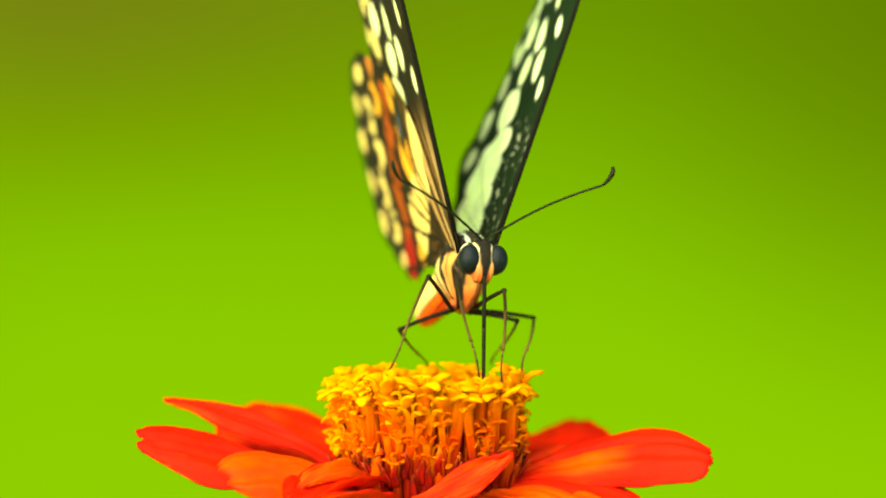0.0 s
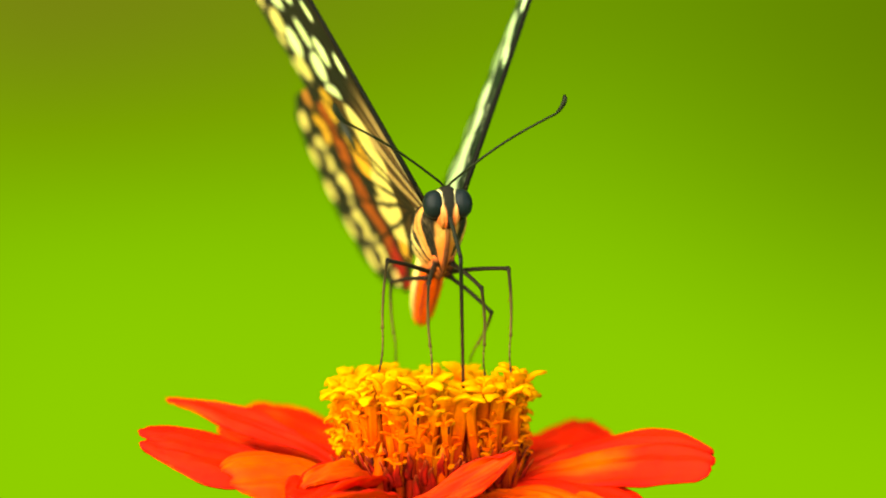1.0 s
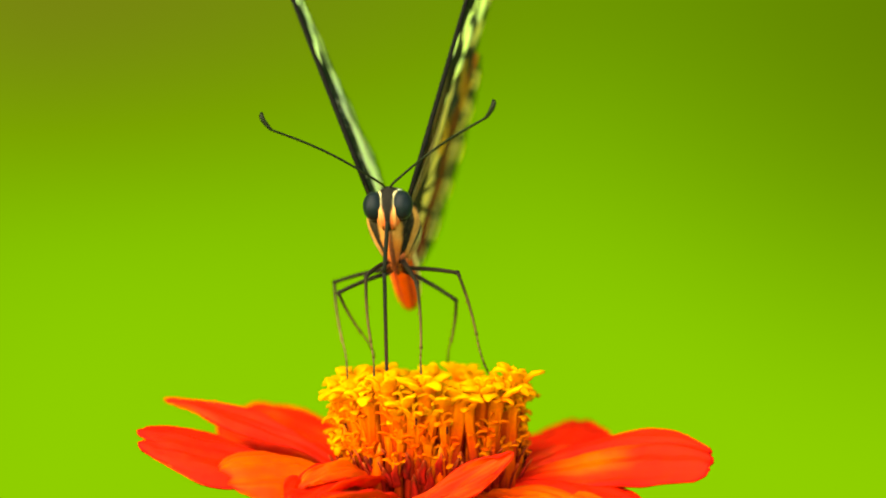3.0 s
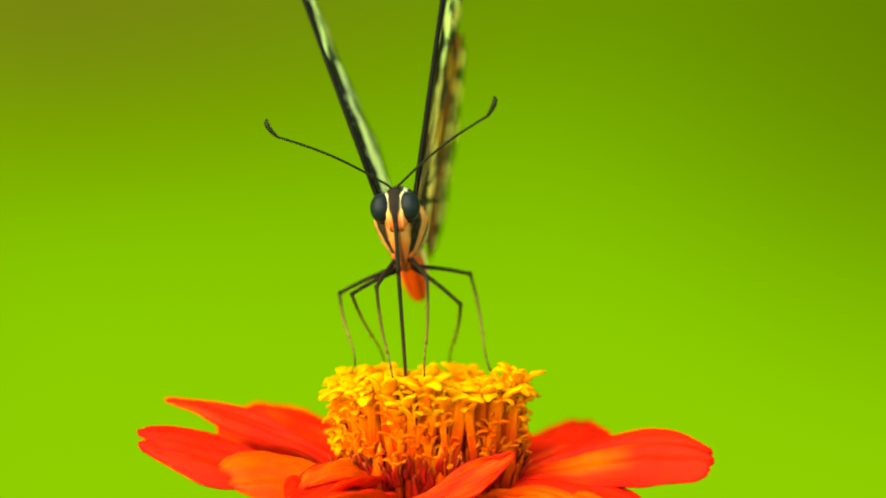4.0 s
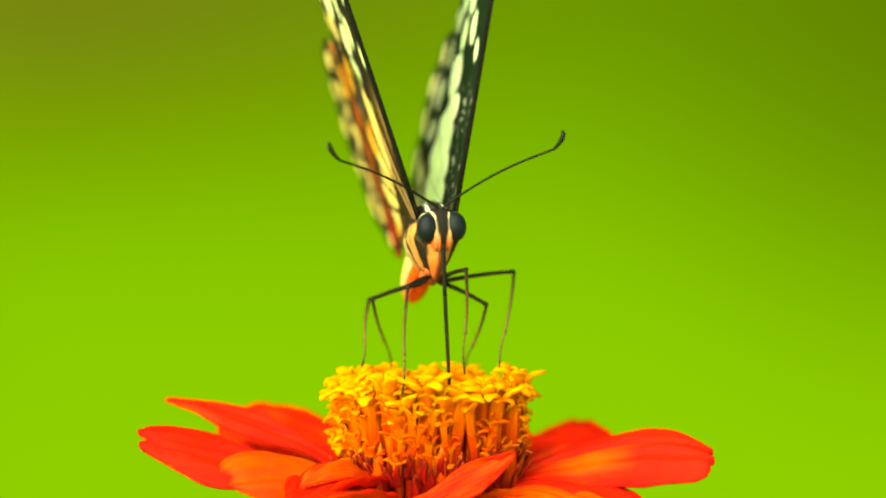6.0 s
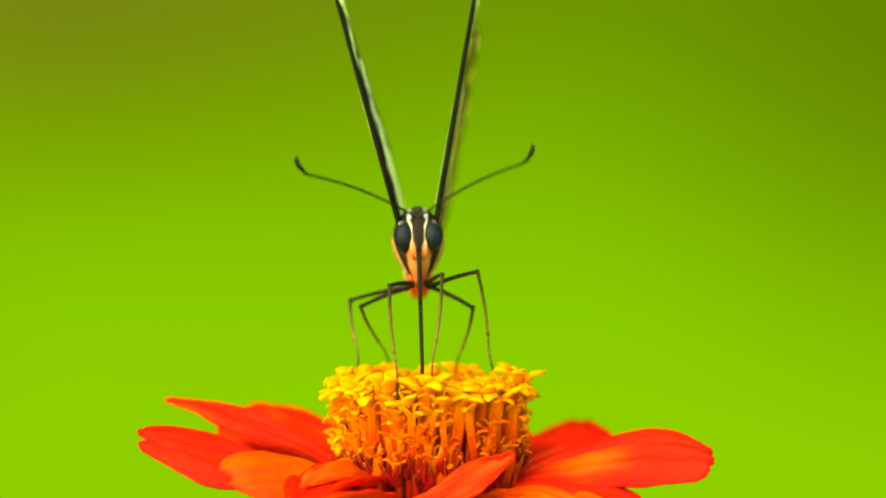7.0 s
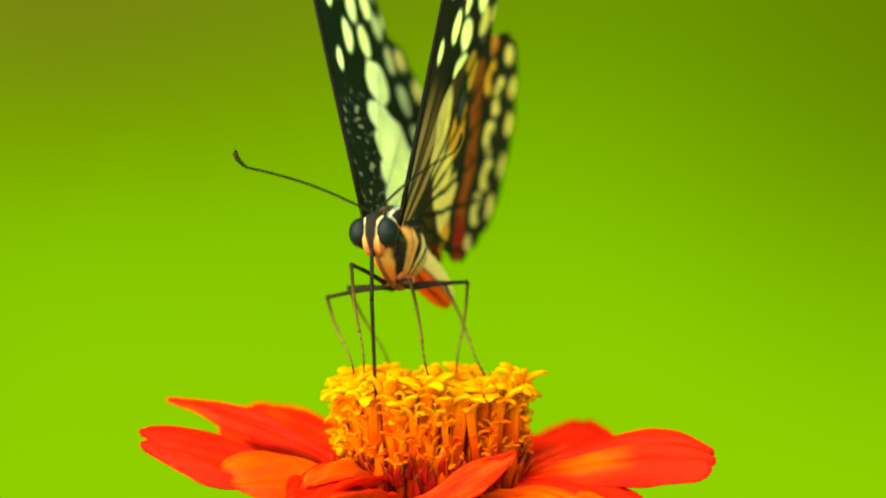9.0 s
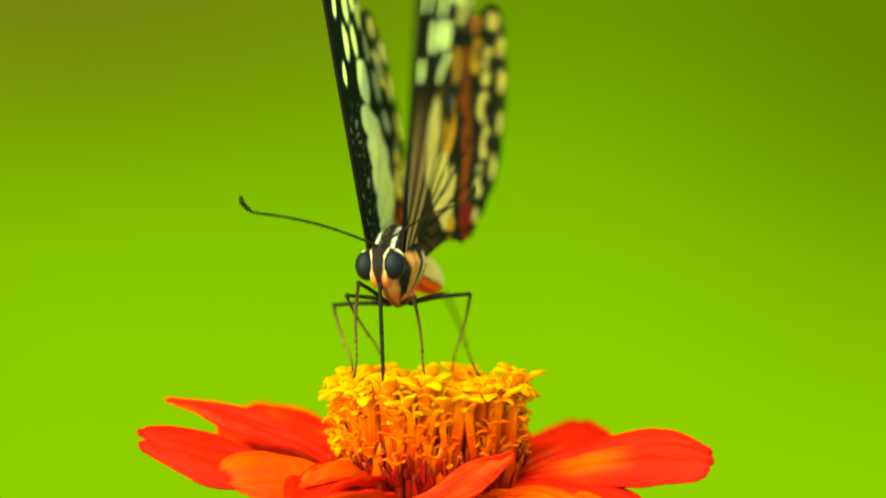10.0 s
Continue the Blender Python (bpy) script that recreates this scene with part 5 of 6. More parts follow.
    walk(piece["proboscis"].children[0], [
        (0, pose(0.00430, 0.00000, 0.00000, 0.0, -0.0, -0.0)), (0.3, pose(0.00430, 0.00000, 0.00000, -0.0, -0.0, 0.0)), (0.5, pose(0.00430, 0.00000, 0.00000, 1.5, 55.6, 4.8)),
        (0.6, pose(0.00430, 0.00000, 0.00000, -0.0, -0.0, 0.0)), (0.8, pose(0.00430, 0.00000, 0.00000, 0.0, -0.0, -0.0)), (1, pose(0.00430, 0.00000, 0.00000, -0.6, 59.2, -1.7)),
        (1.2, pose(0.00430, 0.00000, 0.00000, 4.2, 56.0, 10.6)), (1.5, pose(0.00430, 0.00000, 0.00000, -0.0, 0.0, 0.0)), (1.8, pose(0.00430, 0.00000, 0.00000, 0.0, -0.0, -0.0)),
        (2, pose(0.00430, 0.00000, 0.00000, 0.6, 24.7, -5.0)), (2.2, pose(0.00430, 0.00000, 0.00000, 0.1, 35.6, 3.3)), (2.5, pose(0.00430, 0.00000, 0.00000, -2.0, 4.4, 4.0)),
        (2.7, pose(0.00430, 0.00000, 0.00000, -2.5, -2.5, 5.6)), (3.8, pose(0.00430, 0.00000, 0.00000, -0.8, -2.7, 1.9)), (4, pose(0.00430, 0.00000, 0.00000, -0.5, -2.1, 1.1)),
        (4.2, pose(0.00430, 0.00000, 0.00000, -1.7, -1.0, 4.7)), (4.5, pose(0.00430, 0.00000, 0.00000, -0.0, 0.0, 0.0)), (4.8, pose(0.00430, 0.00000, 0.00000, 0.0, -0.0, -0.0)),
        (5, pose(0.00430, 0.00000, 0.00000, 0.0, 0.0, -0.0)), (5.3, pose(0.00430, 0.00000, 0.00000, 0.9, 16.1, -3.8)), (5.5, pose(0.00430, 0.00000, 0.00000, 3.0, -3.1, -6.6)),
        (5.7, pose(0.00430, 0.00000, 0.00000, -0.0, 0.0, 0.0)), (6.8, pose(0.00430, 0.00000, 0.00000, -0.6, -1.4, 1.7)), (7, pose(0.00430, 0.00000, 0.00000, -0.0, -0.0, 0.0)),
        (7.2, pose(0.00430, 0.00000, 0.00000, 0.0, 0.0, -0.0)), (7.5, pose(0.00430, 0.00000, 0.00000, -4.4, -5.0, 11.9)), (7.7, pose(0.00430, 0.00000, 0.00000, 0.0, 0.0, -0.0)),
        (8, pose(0.00430, 0.00000, 0.00000, -0.0, -0.0, 0.0)), (8.3, pose(0.00430, 0.00000, 0.00000, -0.3, 22.9, 22.1)), (8.5, pose(0.00430, 0.00000, 0.00000, 4.1, 38.9, 19.9)),
        (8.7, pose(0.00430, 0.00000, 0.00000, -8.3, -2.4, 27.4)), (9, pose(0.00430, 0.00000, 0.00000, 0.6, 12.0, -1.8)), (9.2, pose(0.00430, 0.00000, 0.00000, 0.0, -0.0, -0.0)),
        (9.5, pose(0.00430, 0.00000, 0.00000, -6.3, 4.5, 14.9)), (9.7, pose(0.00430, 0.00000, 0.00000, 0.0, -0.0, -0.0)), (10, pose(0.00430, 0.00000, 0.00000, 0.0, -0.0, -0.0)),
    ])
    walk(piece["FL"], [
        (0, pose(-0.00070, -0.00020, -0.00280, 0.0, -10.1, -106.3)), (0.3, pose(-0.00070, -0.00020, -0.00280, 0.0, -13.6, -106.6)), (0.5, pose(-0.00070, -0.00020, -0.00280, 0.0, 31.4, -99.6)),
        (0.8, pose(-0.00070, -0.00020, -0.00280, 0.0, 26.5, -100.8)), (1, pose(-0.00070, -0.00020, -0.00280, 0.0, 34.6, -106.6)), (1.2, pose(-0.00070, -0.00020, -0.00280, 0.0, 13.3, -102.8)),
        (1.5, pose(-0.00070, -0.00020, -0.00280, 0.0, -23.2, -100.9)), (1.8, pose(-0.00070, -0.00020, -0.00280, 0.0, 30.3, -96.6)), (2, pose(-0.00070, -0.00020, -0.00280, 0.0, 27.8, -104.3)),
        (2.2, pose(-0.00070, -0.00020, -0.00280, 0.0, 26.4, -102.7)), (2.5, pose(-0.00070, -0.00020, -0.00280, 0.0, 31.2, -98.7)), (2.7, pose(-0.00070, -0.00020, -0.00280, 0.0, 26.8, -98.9)),
        (3.8, pose(-0.00070, -0.00020, -0.00280, 0.0, 31.3, -102.2)), (4, pose(-0.00070, -0.00020, -0.00280, 0.0, 31.9, -100.6)), (4.2, pose(-0.00070, -0.00020, -0.00280, 0.0, 28.9, -109.5)),
        (4.5, pose(-0.00070, -0.00020, -0.00280, 0.0, -6.2, -101.8)), (4.8, pose(-0.00070, -0.00020, -0.00280, 0.0, 29.1, -124.2)), (5, pose(-0.00070, -0.00020, -0.00280, 0.0, 25.9, -119.0)),
        (5.3, pose(-0.00070, -0.00020, -0.00280, 0.0, 34.0, -119.8)), (5.5, pose(-0.00070, -0.00020, -0.00280, 0.0, 35.1, -121.8)), (5.7, pose(-0.00070, -0.00020, -0.00280, 0.0, 11.4, -116.2)),
        (6.8, pose(-0.00070, -0.00020, -0.00280, 0.0, 30.1, -105.6)), (7, pose(-0.00070, -0.00020, -0.00280, 0.0, 7.7, -105.1)), (7.2, pose(-0.00070, -0.00020, -0.00280, 0.0, -4.6, -105.2)),
        (7.5, pose(-0.00070, -0.00020, -0.00280, 0.0, 34.8, -93.6)), (7.7, pose(-0.00070, -0.00020, -0.00280, 0.0, 4.4, -100.3)), (8, pose(-0.00070, -0.00020, -0.00280, 0.0, -4.6, -99.5)),
        (8.3, pose(-0.00070, -0.00020, -0.00280, 0.0, 28.8, -92.1)), (8.5, pose(-0.00070, -0.00020, -0.00280, 0.0, 25.4, -98.7)), (8.7, pose(-0.00070, -0.00020, -0.00280, 0.0, 21.8, -95.3)),
        (9, pose(-0.00070, -0.00020, -0.00280, 0.0, -2.2, -94.0)), (9.2, pose(-0.00070, -0.00020, -0.00280, 0.0, -10.0, -97.6)), (9.5, pose(-0.00070, -0.00020, -0.00280, 0.0, 17.7, -101.6)),
        (9.7, pose(-0.00070, -0.00020, -0.00280, 0.0, -1.2, -96.1)), (10, pose(-0.00070, -0.00020, -0.00280, 0.0, -16.2, -96.5)),
    ])
    walk(piece["FL"].children[0], [
        (0, pose(0.00650, 0.00000, 0.00000, -132.3, 46.4, 164.4)), (0.3, pose(0.00650, 0.00000, 0.00000, -134.5, 46.5, 163.1)), (0.5, pose(0.00650, 0.00000, 0.00000, -131.6, 61.6, 152.4)),
        (0.8, pose(0.00650, 0.00000, 0.00000, -94.4, 64.2, -165.8)), (1, pose(0.00650, 0.00000, 0.00000, -67.1, 77.2, -132.1)), (1.2, pose(0.00650, 0.00000, 0.00000, -100.8, 71.9, -164.6)),
        (1.5, pose(0.00650, 0.00000, 0.00000, -114.9, 46.8, -178.4)), (1.8, pose(0.00650, 0.00000, 0.00000, -138.7, 74.1, 148.4)), (2, pose(0.00650, 0.00000, 0.00000, -85.1, 69.4, -152.1)),
        (2.2, pose(0.00650, 0.00000, 0.00000, -69.6, 80.2, -134.6)), (2.5, pose(0.00650, 0.00000, 0.00000, -67.6, 84.0, -136.7)), (2.7, pose(0.00650, 0.00000, 0.00000, -71.9, 81.1, -140.2)),
        (3.8, pose(0.00650, 0.00000, 0.00000, 67.9, 78.6, 5.5)), (4, pose(0.00650, 0.00000, 0.00000, 64.2, 81.9, -0.6)), (4.2, pose(0.00650, 0.00000, 0.00000, 16.5, 79.6, -40.3)),
        (4.5, pose(0.00650, 0.00000, 0.00000, -130.7, 80.6, 167.6)), (4.8, pose(0.00650, 0.00000, 0.00000, -44.3, 70.7, -91.1)), (5, pose(0.00650, 0.00000, 0.00000, -30.7, 72.6, -79.8)),
        (5.3, pose(0.00650, 0.00000, 0.00000, -23.7, 71.0, -74.8)), (5.5, pose(0.00650, 0.00000, 0.00000, -6.7, 66.2, -54.6)), (5.7, pose(0.00650, 0.00000, 0.00000, -28.2, 76.0, -76.1)),
        (6.8, pose(0.00650, 0.00000, 0.00000, 29.5, 80.7, -30.8)), (7, pose(0.00650, 0.00000, 0.00000, 64.5, 88.8, 6.1)), (7.2, pose(0.00650, 0.00000, 0.00000, -137.9, 82.4, 164.0)),
        (7.5, pose(0.00650, 0.00000, 0.00000, 114.9, 79.4, 44.1)), (7.7, pose(0.00650, 0.00000, 0.00000, -93.7, 65.5, -158.0)), (8, pose(0.00650, 0.00000, 0.00000, -105.0, 57.3, -170.3)),
        (8.3, pose(0.00650, 0.00000, 0.00000, 117.0, 74.2, 46.7)), (8.5, pose(0.00650, 0.00000, 0.00000, 79.2, 82.0, 13.7)), (8.7, pose(0.00650, 0.00000, 0.00000, 107.1, 80.7, 39.2)),
        (9, pose(0.00650, 0.00000, 0.00000, -110.0, 68.3, 179.5)), (9.2, pose(0.00650, 0.00000, 0.00000, -118.2, 74.9, 175.9)), (9.5, pose(0.00650, 0.00000, 0.00000, -37.3, 81.4, -100.6)),
        (9.7, pose(0.00650, 0.00000, 0.00000, -92.1, 74.1, -159.3)), (10, pose(0.00650, 0.00000, 0.00000, -95.7, 47.7, -159.7)),
    ])
    walk(piece["FR"], [
        (0, pose(0.00070, -0.00020, -0.00280, -0.0, -3.7, -85.4)), (0.3, pose(0.00070, -0.00020, -0.00280, -0.0, -5.9, -84.8)), (0.5, pose(0.00070, -0.00020, -0.00280, -0.0, 23.2, -75.4)),
        (0.8, pose(0.00070, -0.00020, -0.00280, -0.0, 29.8, -76.7)), (1, pose(0.00070, -0.00020, -0.00280, -0.0, 39.9, -75.9)), (1.2, pose(0.00070, -0.00020, -0.00280, -0.0, 19.3, -79.7)),
        (1.5, pose(0.00070, -0.00020, -0.00280, -0.0, -10.0, -79.4)), (1.8, pose(0.00070, -0.00020, -0.00280, -0.0, 32.7, -66.2)), (2, pose(0.00070, -0.00020, -0.00280, -0.0, 25.8, -64.0)),
        (2.2, pose(0.00070, -0.00020, -0.00280, -0.0, 37.1, -75.8)), (2.5, pose(0.00070, -0.00020, -0.00280, -0.0, 34.5, -68.7)), (2.7, pose(0.00070, -0.00020, -0.00280, -0.0, 33.7, -70.5)),
        (3.8, pose(0.00070, -0.00020, -0.00280, -0.0, 29.7, -76.4)), (4, pose(0.00070, -0.00020, -0.00280, -0.0, 27.0, -74.6)), (4.2, pose(0.00070, -0.00020, -0.00280, -0.0, 24.4, -85.6)),
        (4.5, pose(0.00070, -0.00020, -0.00280, -0.0, -8.7, -74.8)), (4.8, pose(0.00070, -0.00020, -0.00280, -0.0, 31.6, -84.8)), (5, pose(0.00070, -0.00020, -0.00280, -0.0, 27.1, -79.5)),
        (5.3, pose(0.00070, -0.00020, -0.00280, -0.0, 31.7, -77.4)), (5.5, pose(0.00070, -0.00020, -0.00280, -0.0, 33.8, -79.2)), (5.7, pose(0.00070, -0.00020, -0.00280, -0.0, 6.1, -85.5)),
        (6.8, pose(0.00070, -0.00020, -0.00280, -0.0, 6.0, -75.7)), (7, pose(0.00070, -0.00020, -0.00280, -0.0, 1.7, -80.9)), (7.2, pose(0.00070, -0.00020, -0.00280, -0.0, -12.6, -80.2)),
        (7.5, pose(0.00070, -0.00020, -0.00280, -0.0, 23.4, -60.3)), (7.7, pose(0.00070, -0.00020, -0.00280, -0.0, 2.5, -70.5)), (8, pose(0.00070, -0.00020, -0.00280, -0.0, -5.8, -70.2)),
        (8.3, pose(0.00070, -0.00020, -0.00280, -0.0, 17.7, -53.6)), (8.5, pose(0.00070, -0.00020, -0.00280, -0.0, 19.1, -58.5)), (8.7, pose(0.00070, -0.00020, -0.00280, -0.0, 26.4, -52.9)),
        (9, pose(0.00070, -0.00020, -0.00280, -0.0, 9.0, -65.2)), (9.2, pose(0.00070, -0.00020, -0.00280, -0.0, 5.7, -65.6)), (9.5, pose(0.00070, -0.00020, -0.00280, -0.0, 25.9, -67.5)),
        (9.7, pose(0.00070, -0.00020, -0.00280, -0.0, 9.6, -70.6)), (10, pose(0.00070, -0.00020, -0.00280, -0.0, -4.6, -70.1)),
    ])
    walk(piece["FR"].children[0], [
        (0, pose(0.00650, 0.00000, 0.00000, 94.6, 50.5, 163.6)), (0.3, pose(0.00650, 0.00000, 0.00000, 94.3, 51.8, 161.9)), (0.5, pose(0.00650, 0.00000, 0.00000, 71.2, 58.6, 135.9)),
        (0.8, pose(0.00650, 0.00000, 0.00000, 69.2, 67.6, 136.6)), (1, pose(0.00650, 0.00000, 0.00000, 55.0, 70.1, 124.5)), (1.2, pose(0.00650, 0.00000, 0.00000, 78.9, 66.1, 146.0)),
        (1.5, pose(0.00650, 0.00000, 0.00000, 100.7, 45.5, 163.5)), (1.8, pose(0.00650, 0.00000, 0.00000, 50.0, 61.0, 109.1)), (2, pose(0.00650, 0.00000, 0.00000, 56.2, 54.0, 110.7)),
        (2.2, pose(0.00650, 0.00000, 0.00000, 64.0, 73.4, 132.5)), (2.5, pose(0.00650, 0.00000, 0.00000, 36.6, 73.4, 96.3)), (2.7, pose(0.00650, 0.00000, 0.00000, 27.8, 76.1, 87.9)),
        (3.8, pose(0.00650, 0.00000, 0.00000, 91.2, 85.4, 155.4)), (4, pose(0.00650, 0.00000, 0.00000, -35.6, 87.6, 24.9)), (4.2, pose(0.00650, 0.00000, 0.00000, 118.9, 76.0, -167.8)),
        (4.5, pose(0.00650, 0.00000, 0.00000, -175.8, 75.2, -117.4)), (4.8, pose(0.00650, 0.00000, 0.00000, -2.6, 81.1, 68.4)), (5, pose(0.00650, 0.00000, 0.00000, -1.9, 82.7, 63.5)),
        (5.3, pose(0.00650, 0.00000, 0.00000, -14.2, 79.3, 49.9)), (5.5, pose(0.00650, 0.00000, 0.00000, 11.5, 83.2, 78.4)), (5.7, pose(0.00650, 0.00000, 0.00000, 111.0, 72.9, -178.5)),
        (6.8, pose(0.00650, 0.00000, 0.00000, 98.6, 60.3, 160.7)), (7, pose(0.00650, 0.00000, 0.00000, 138.2, 76.8, -156.7)), (7.2, pose(0.00650, 0.00000, 0.00000, 139.5, 73.8, -156.3)),
        (7.5, pose(0.00650, 0.00000, 0.00000, 51.3, 77.6, 99.6)), (7.7, pose(0.00650, 0.00000, 0.00000, 102.7, 71.9, 157.7)), (8, pose(0.00650, 0.00000, 0.00000, 108.2, 72.5, 161.7)),
        (8.3, pose(0.00650, 0.00000, 0.00000, 59.2, 69.5, 100.3)), (8.5, pose(0.00650, 0.00000, 0.00000, 59.7, 69.7, 106.1)), (8.7, pose(0.00650, 0.00000, 0.00000, 44.0, 66.1, 87.2)),
        (9, pose(0.00650, 0.00000, 0.00000, 92.8, 63.5, 144.9)), (9.2, pose(0.00650, 0.00000, 0.00000, 100.2, 59.8, 152.9)), (9.5, pose(0.00650, 0.00000, 0.00000, 68.4, 77.8, 124.9)),
        (9.7, pose(0.00650, 0.00000, 0.00000, 93.2, 69.5, 149.8)), (10, pose(0.00650, 0.00000, 0.00000, 108.8, 51.1, 165.1)),
    ])
    walk(piece["ML"], [
        (0, pose(-0.00090, 0.00120, -0.00290, 0.0, -18.8, -123.8)), (0.3, pose(-0.00090, 0.00120, -0.00290, 0.0, -25.5, -123.7)), (0.5, pose(-0.00090, 0.00120, -0.00290, 0.0, -3.8, -133.3)),
        (0.8, pose(-0.00090, 0.00120, -0.00290, 0.0, -2.4, -132.9)), (1, pose(-0.00090, 0.00120, -0.00290, 0.0, 5.9, -132.8)), (1.2, pose(-0.00090, 0.00120, -0.00290, 0.0, -6.6, -132.7)),
        (1.5, pose(-0.00090, 0.00120, -0.00290, 0.0, -31.1, -123.1)), (1.8, pose(-0.00090, 0.00120, -0.00290, 0.0, 8.2, -128.5)), (2, pose(-0.00090, 0.00120, -0.00290, 0.0, 5.8, -124.2)),
        (2.2, pose(-0.00090, 0.00120, -0.00290, 0.0, 9.0, -119.4)), (2.5, pose(-0.00090, 0.00120, -0.00290, 0.0, 0.9, 146.5)), (2.7, pose(-0.00090, 0.00120, -0.00290, 0.0, -3.1, 139.9)),
        (3.8, pose(-0.00090, 0.00120, -0.00290, 0.0, -0.8, 138.8)), (4, pose(-0.00090, 0.00120, -0.00290, 0.0, 8.1, 144.9)), (4.2, pose(-0.00090, 0.00120, -0.00290, 0.0, 7.8, 136.5)),
        (4.5, pose(-0.00090, 0.00120, -0.00290, 0.0, 4.3, 141.2)), (4.8, pose(-0.00090, 0.00120, -0.00290, 0.0, 3.3, 126.1)), (5, pose(-0.00090, 0.00120, -0.00290, 0.0, 2.0, 135.7)),
        (5.3, pose(-0.00090, 0.00120, -0.00290, 0.0, 4.2, 141.4)), (5.5, pose(-0.00090, 0.00120, -0.00290, 0.0, 6.1, 140.0)), (5.7, pose(-0.00090, 0.00120, -0.00290, 0.0, 2.8, 126.8)),
        (6.8, pose(-0.00090, 0.00120, -0.00290, 0.0, 11.9, 145.5)), (7, pose(-0.00090, 0.00120, -0.00290, 0.0, 5.0, 143.8)), (7.2, pose(-0.00090, 0.00120, -0.00290, 0.0, 8.0, 149.8)),
        (7.5, pose(-0.00090, 0.00120, -0.00290, 0.0, 13.8, 167.3)), (7.7, pose(-0.00090, 0.00120, -0.00290, 0.0, 2.2, 162.6)), (8, pose(-0.00090, 0.00120, -0.00290, 0.0, 6.1, 162.6)),
        (8.3, pose(-0.00090, 0.00120, -0.00290, 0.0, 16.0, -174.1)), (8.5, pose(-0.00090, 0.00120, -0.00290, 0.0, 12.1, 173.9)), (8.7, pose(-0.00090, 0.00120, -0.00290, 0.0, 19.7, 175.2)),
        (9, pose(-0.00090, 0.00120, -0.00290, 0.0, 3.2, 162.7)), (9.2, pose(-0.00090, 0.00120, -0.00290, 0.0, 3.6, 161.2)), (9.5, pose(-0.00090, 0.00120, -0.00290, 0.0, 6.6, 167.5)),
        (9.7, pose(-0.00090, 0.00120, -0.00290, 0.0, 2.5, 168.2)), (10, pose(-0.00090, 0.00120, -0.00290, 0.0, 0.4, 153.5)),
    ])
    walk(piece["ML"].children[0], [
        (0, pose(0.00600, 0.00000, 0.00000, -107.0, 35.8, -140.3)), (0.3, pose(0.00600, 0.00000, 0.00000, -111.4, 35.7, -142.4)), (0.5, pose(0.00600, 0.00000, 0.00000, -98.8, 58.8, -128.3)),
        (0.8, pose(0.00600, 0.00000, 0.00000, -103.8, 60.0, -135.1)), (1, pose(0.00600, 0.00000, 0.00000, -90.1, 54.7, -124.4)), (1.2, pose(0.00600, 0.00000, 0.00000, -106.6, 55.1, -137.0)),
        (1.5, pose(0.00600, 0.00000, 0.00000, -118.3, 40.6, -151.5)), (1.8, pose(0.00600, 0.00000, 0.00000, -98.7, 69.7, -136.8)), (2, pose(0.00600, 0.00000, 0.00000, -121.1, 74.0, -162.5)),
        (2.2, pose(0.00600, 0.00000, 0.00000, -117.3, 67.5, -165.7)), (2.5, pose(0.00600, 0.00000, 0.00000, 116.8, 72.9, 168.2)), (2.7, pose(0.00600, 0.00000, 0.00000, 113.0, 73.4, 170.3)),
        (3.8, pose(0.00600, 0.00000, 0.00000, 88.1, 61.3, 145.5)), (4, pose(0.00600, 0.00000, 0.00000, 80.2, 60.8, 133.7)), (4.2, pose(0.00600, 0.00000, 0.00000, 66.7, 57.1, 125.5)),
        (4.5, pose(0.00600, 0.00000, 0.00000, 80.0, 37.0, 132.4)), (4.8, pose(0.00600, 0.00000, 0.00000, 56.8, 52.0, 121.6)), (5, pose(0.00600, 0.00000, 0.00000, 62.7, 53.5, 118.9)),
        (5.3, pose(0.00600, 0.00000, 0.00000, 62.2, 58.3, 114.8)), (5.5, pose(0.00600, 0.00000, 0.00000, 52.9, 59.9, 107.2)), (5.7, pose(0.00600, 0.00000, 0.00000, 60.2, 44.7, 121.6)),
        (6.8, pose(0.00600, 0.00000, 0.00000, 66.3, 56.4, 118.5)), (7, pose(0.00600, 0.00000, 0.00000, 76.8, 44.9, 127.6)), (7.2, pose(0.00600, 0.00000, 0.00000, 77.1, 36.0, 123.0)),
        (7.5, pose(0.00600, 0.00000, 0.00000, 90.4, 64.6, 126.4)), (7.7, pose(0.00600, 0.00000, 0.00000, 98.6, 51.8, 136.4)), (8, pose(0.00600, 0.00000, 0.00000, 91.8, 45.8, 131.6)),
        (8.3, pose(0.00600, 0.00000, 0.00000, 108.1, 64.1, 128.5)), (8.5, pose(0.00600, 0.00000, 0.00000, 107.3, 61.4, 138.6)), (8.7, pose(0.00600, 0.00000, 0.00000, 108.0, 71.2, 137.8)),
        (9, pose(0.00600, 0.00000, 0.00000, 108.1, 52.8, 148.2)), (9.2, pose(0.00600, 0.00000, 0.00000, 100.8, 46.4, 143.0)), (9.5, pose(0.00600, 0.00000, 0.00000, 103.2, 65.7, 136.3)),
        (9.7, pose(0.00600, 0.00000, 0.00000, 105.2, 54.0, 138.6)), (10, pose(0.00600, 0.00000, 0.00000, 94.6, 34.2, 141.7)),
    ])
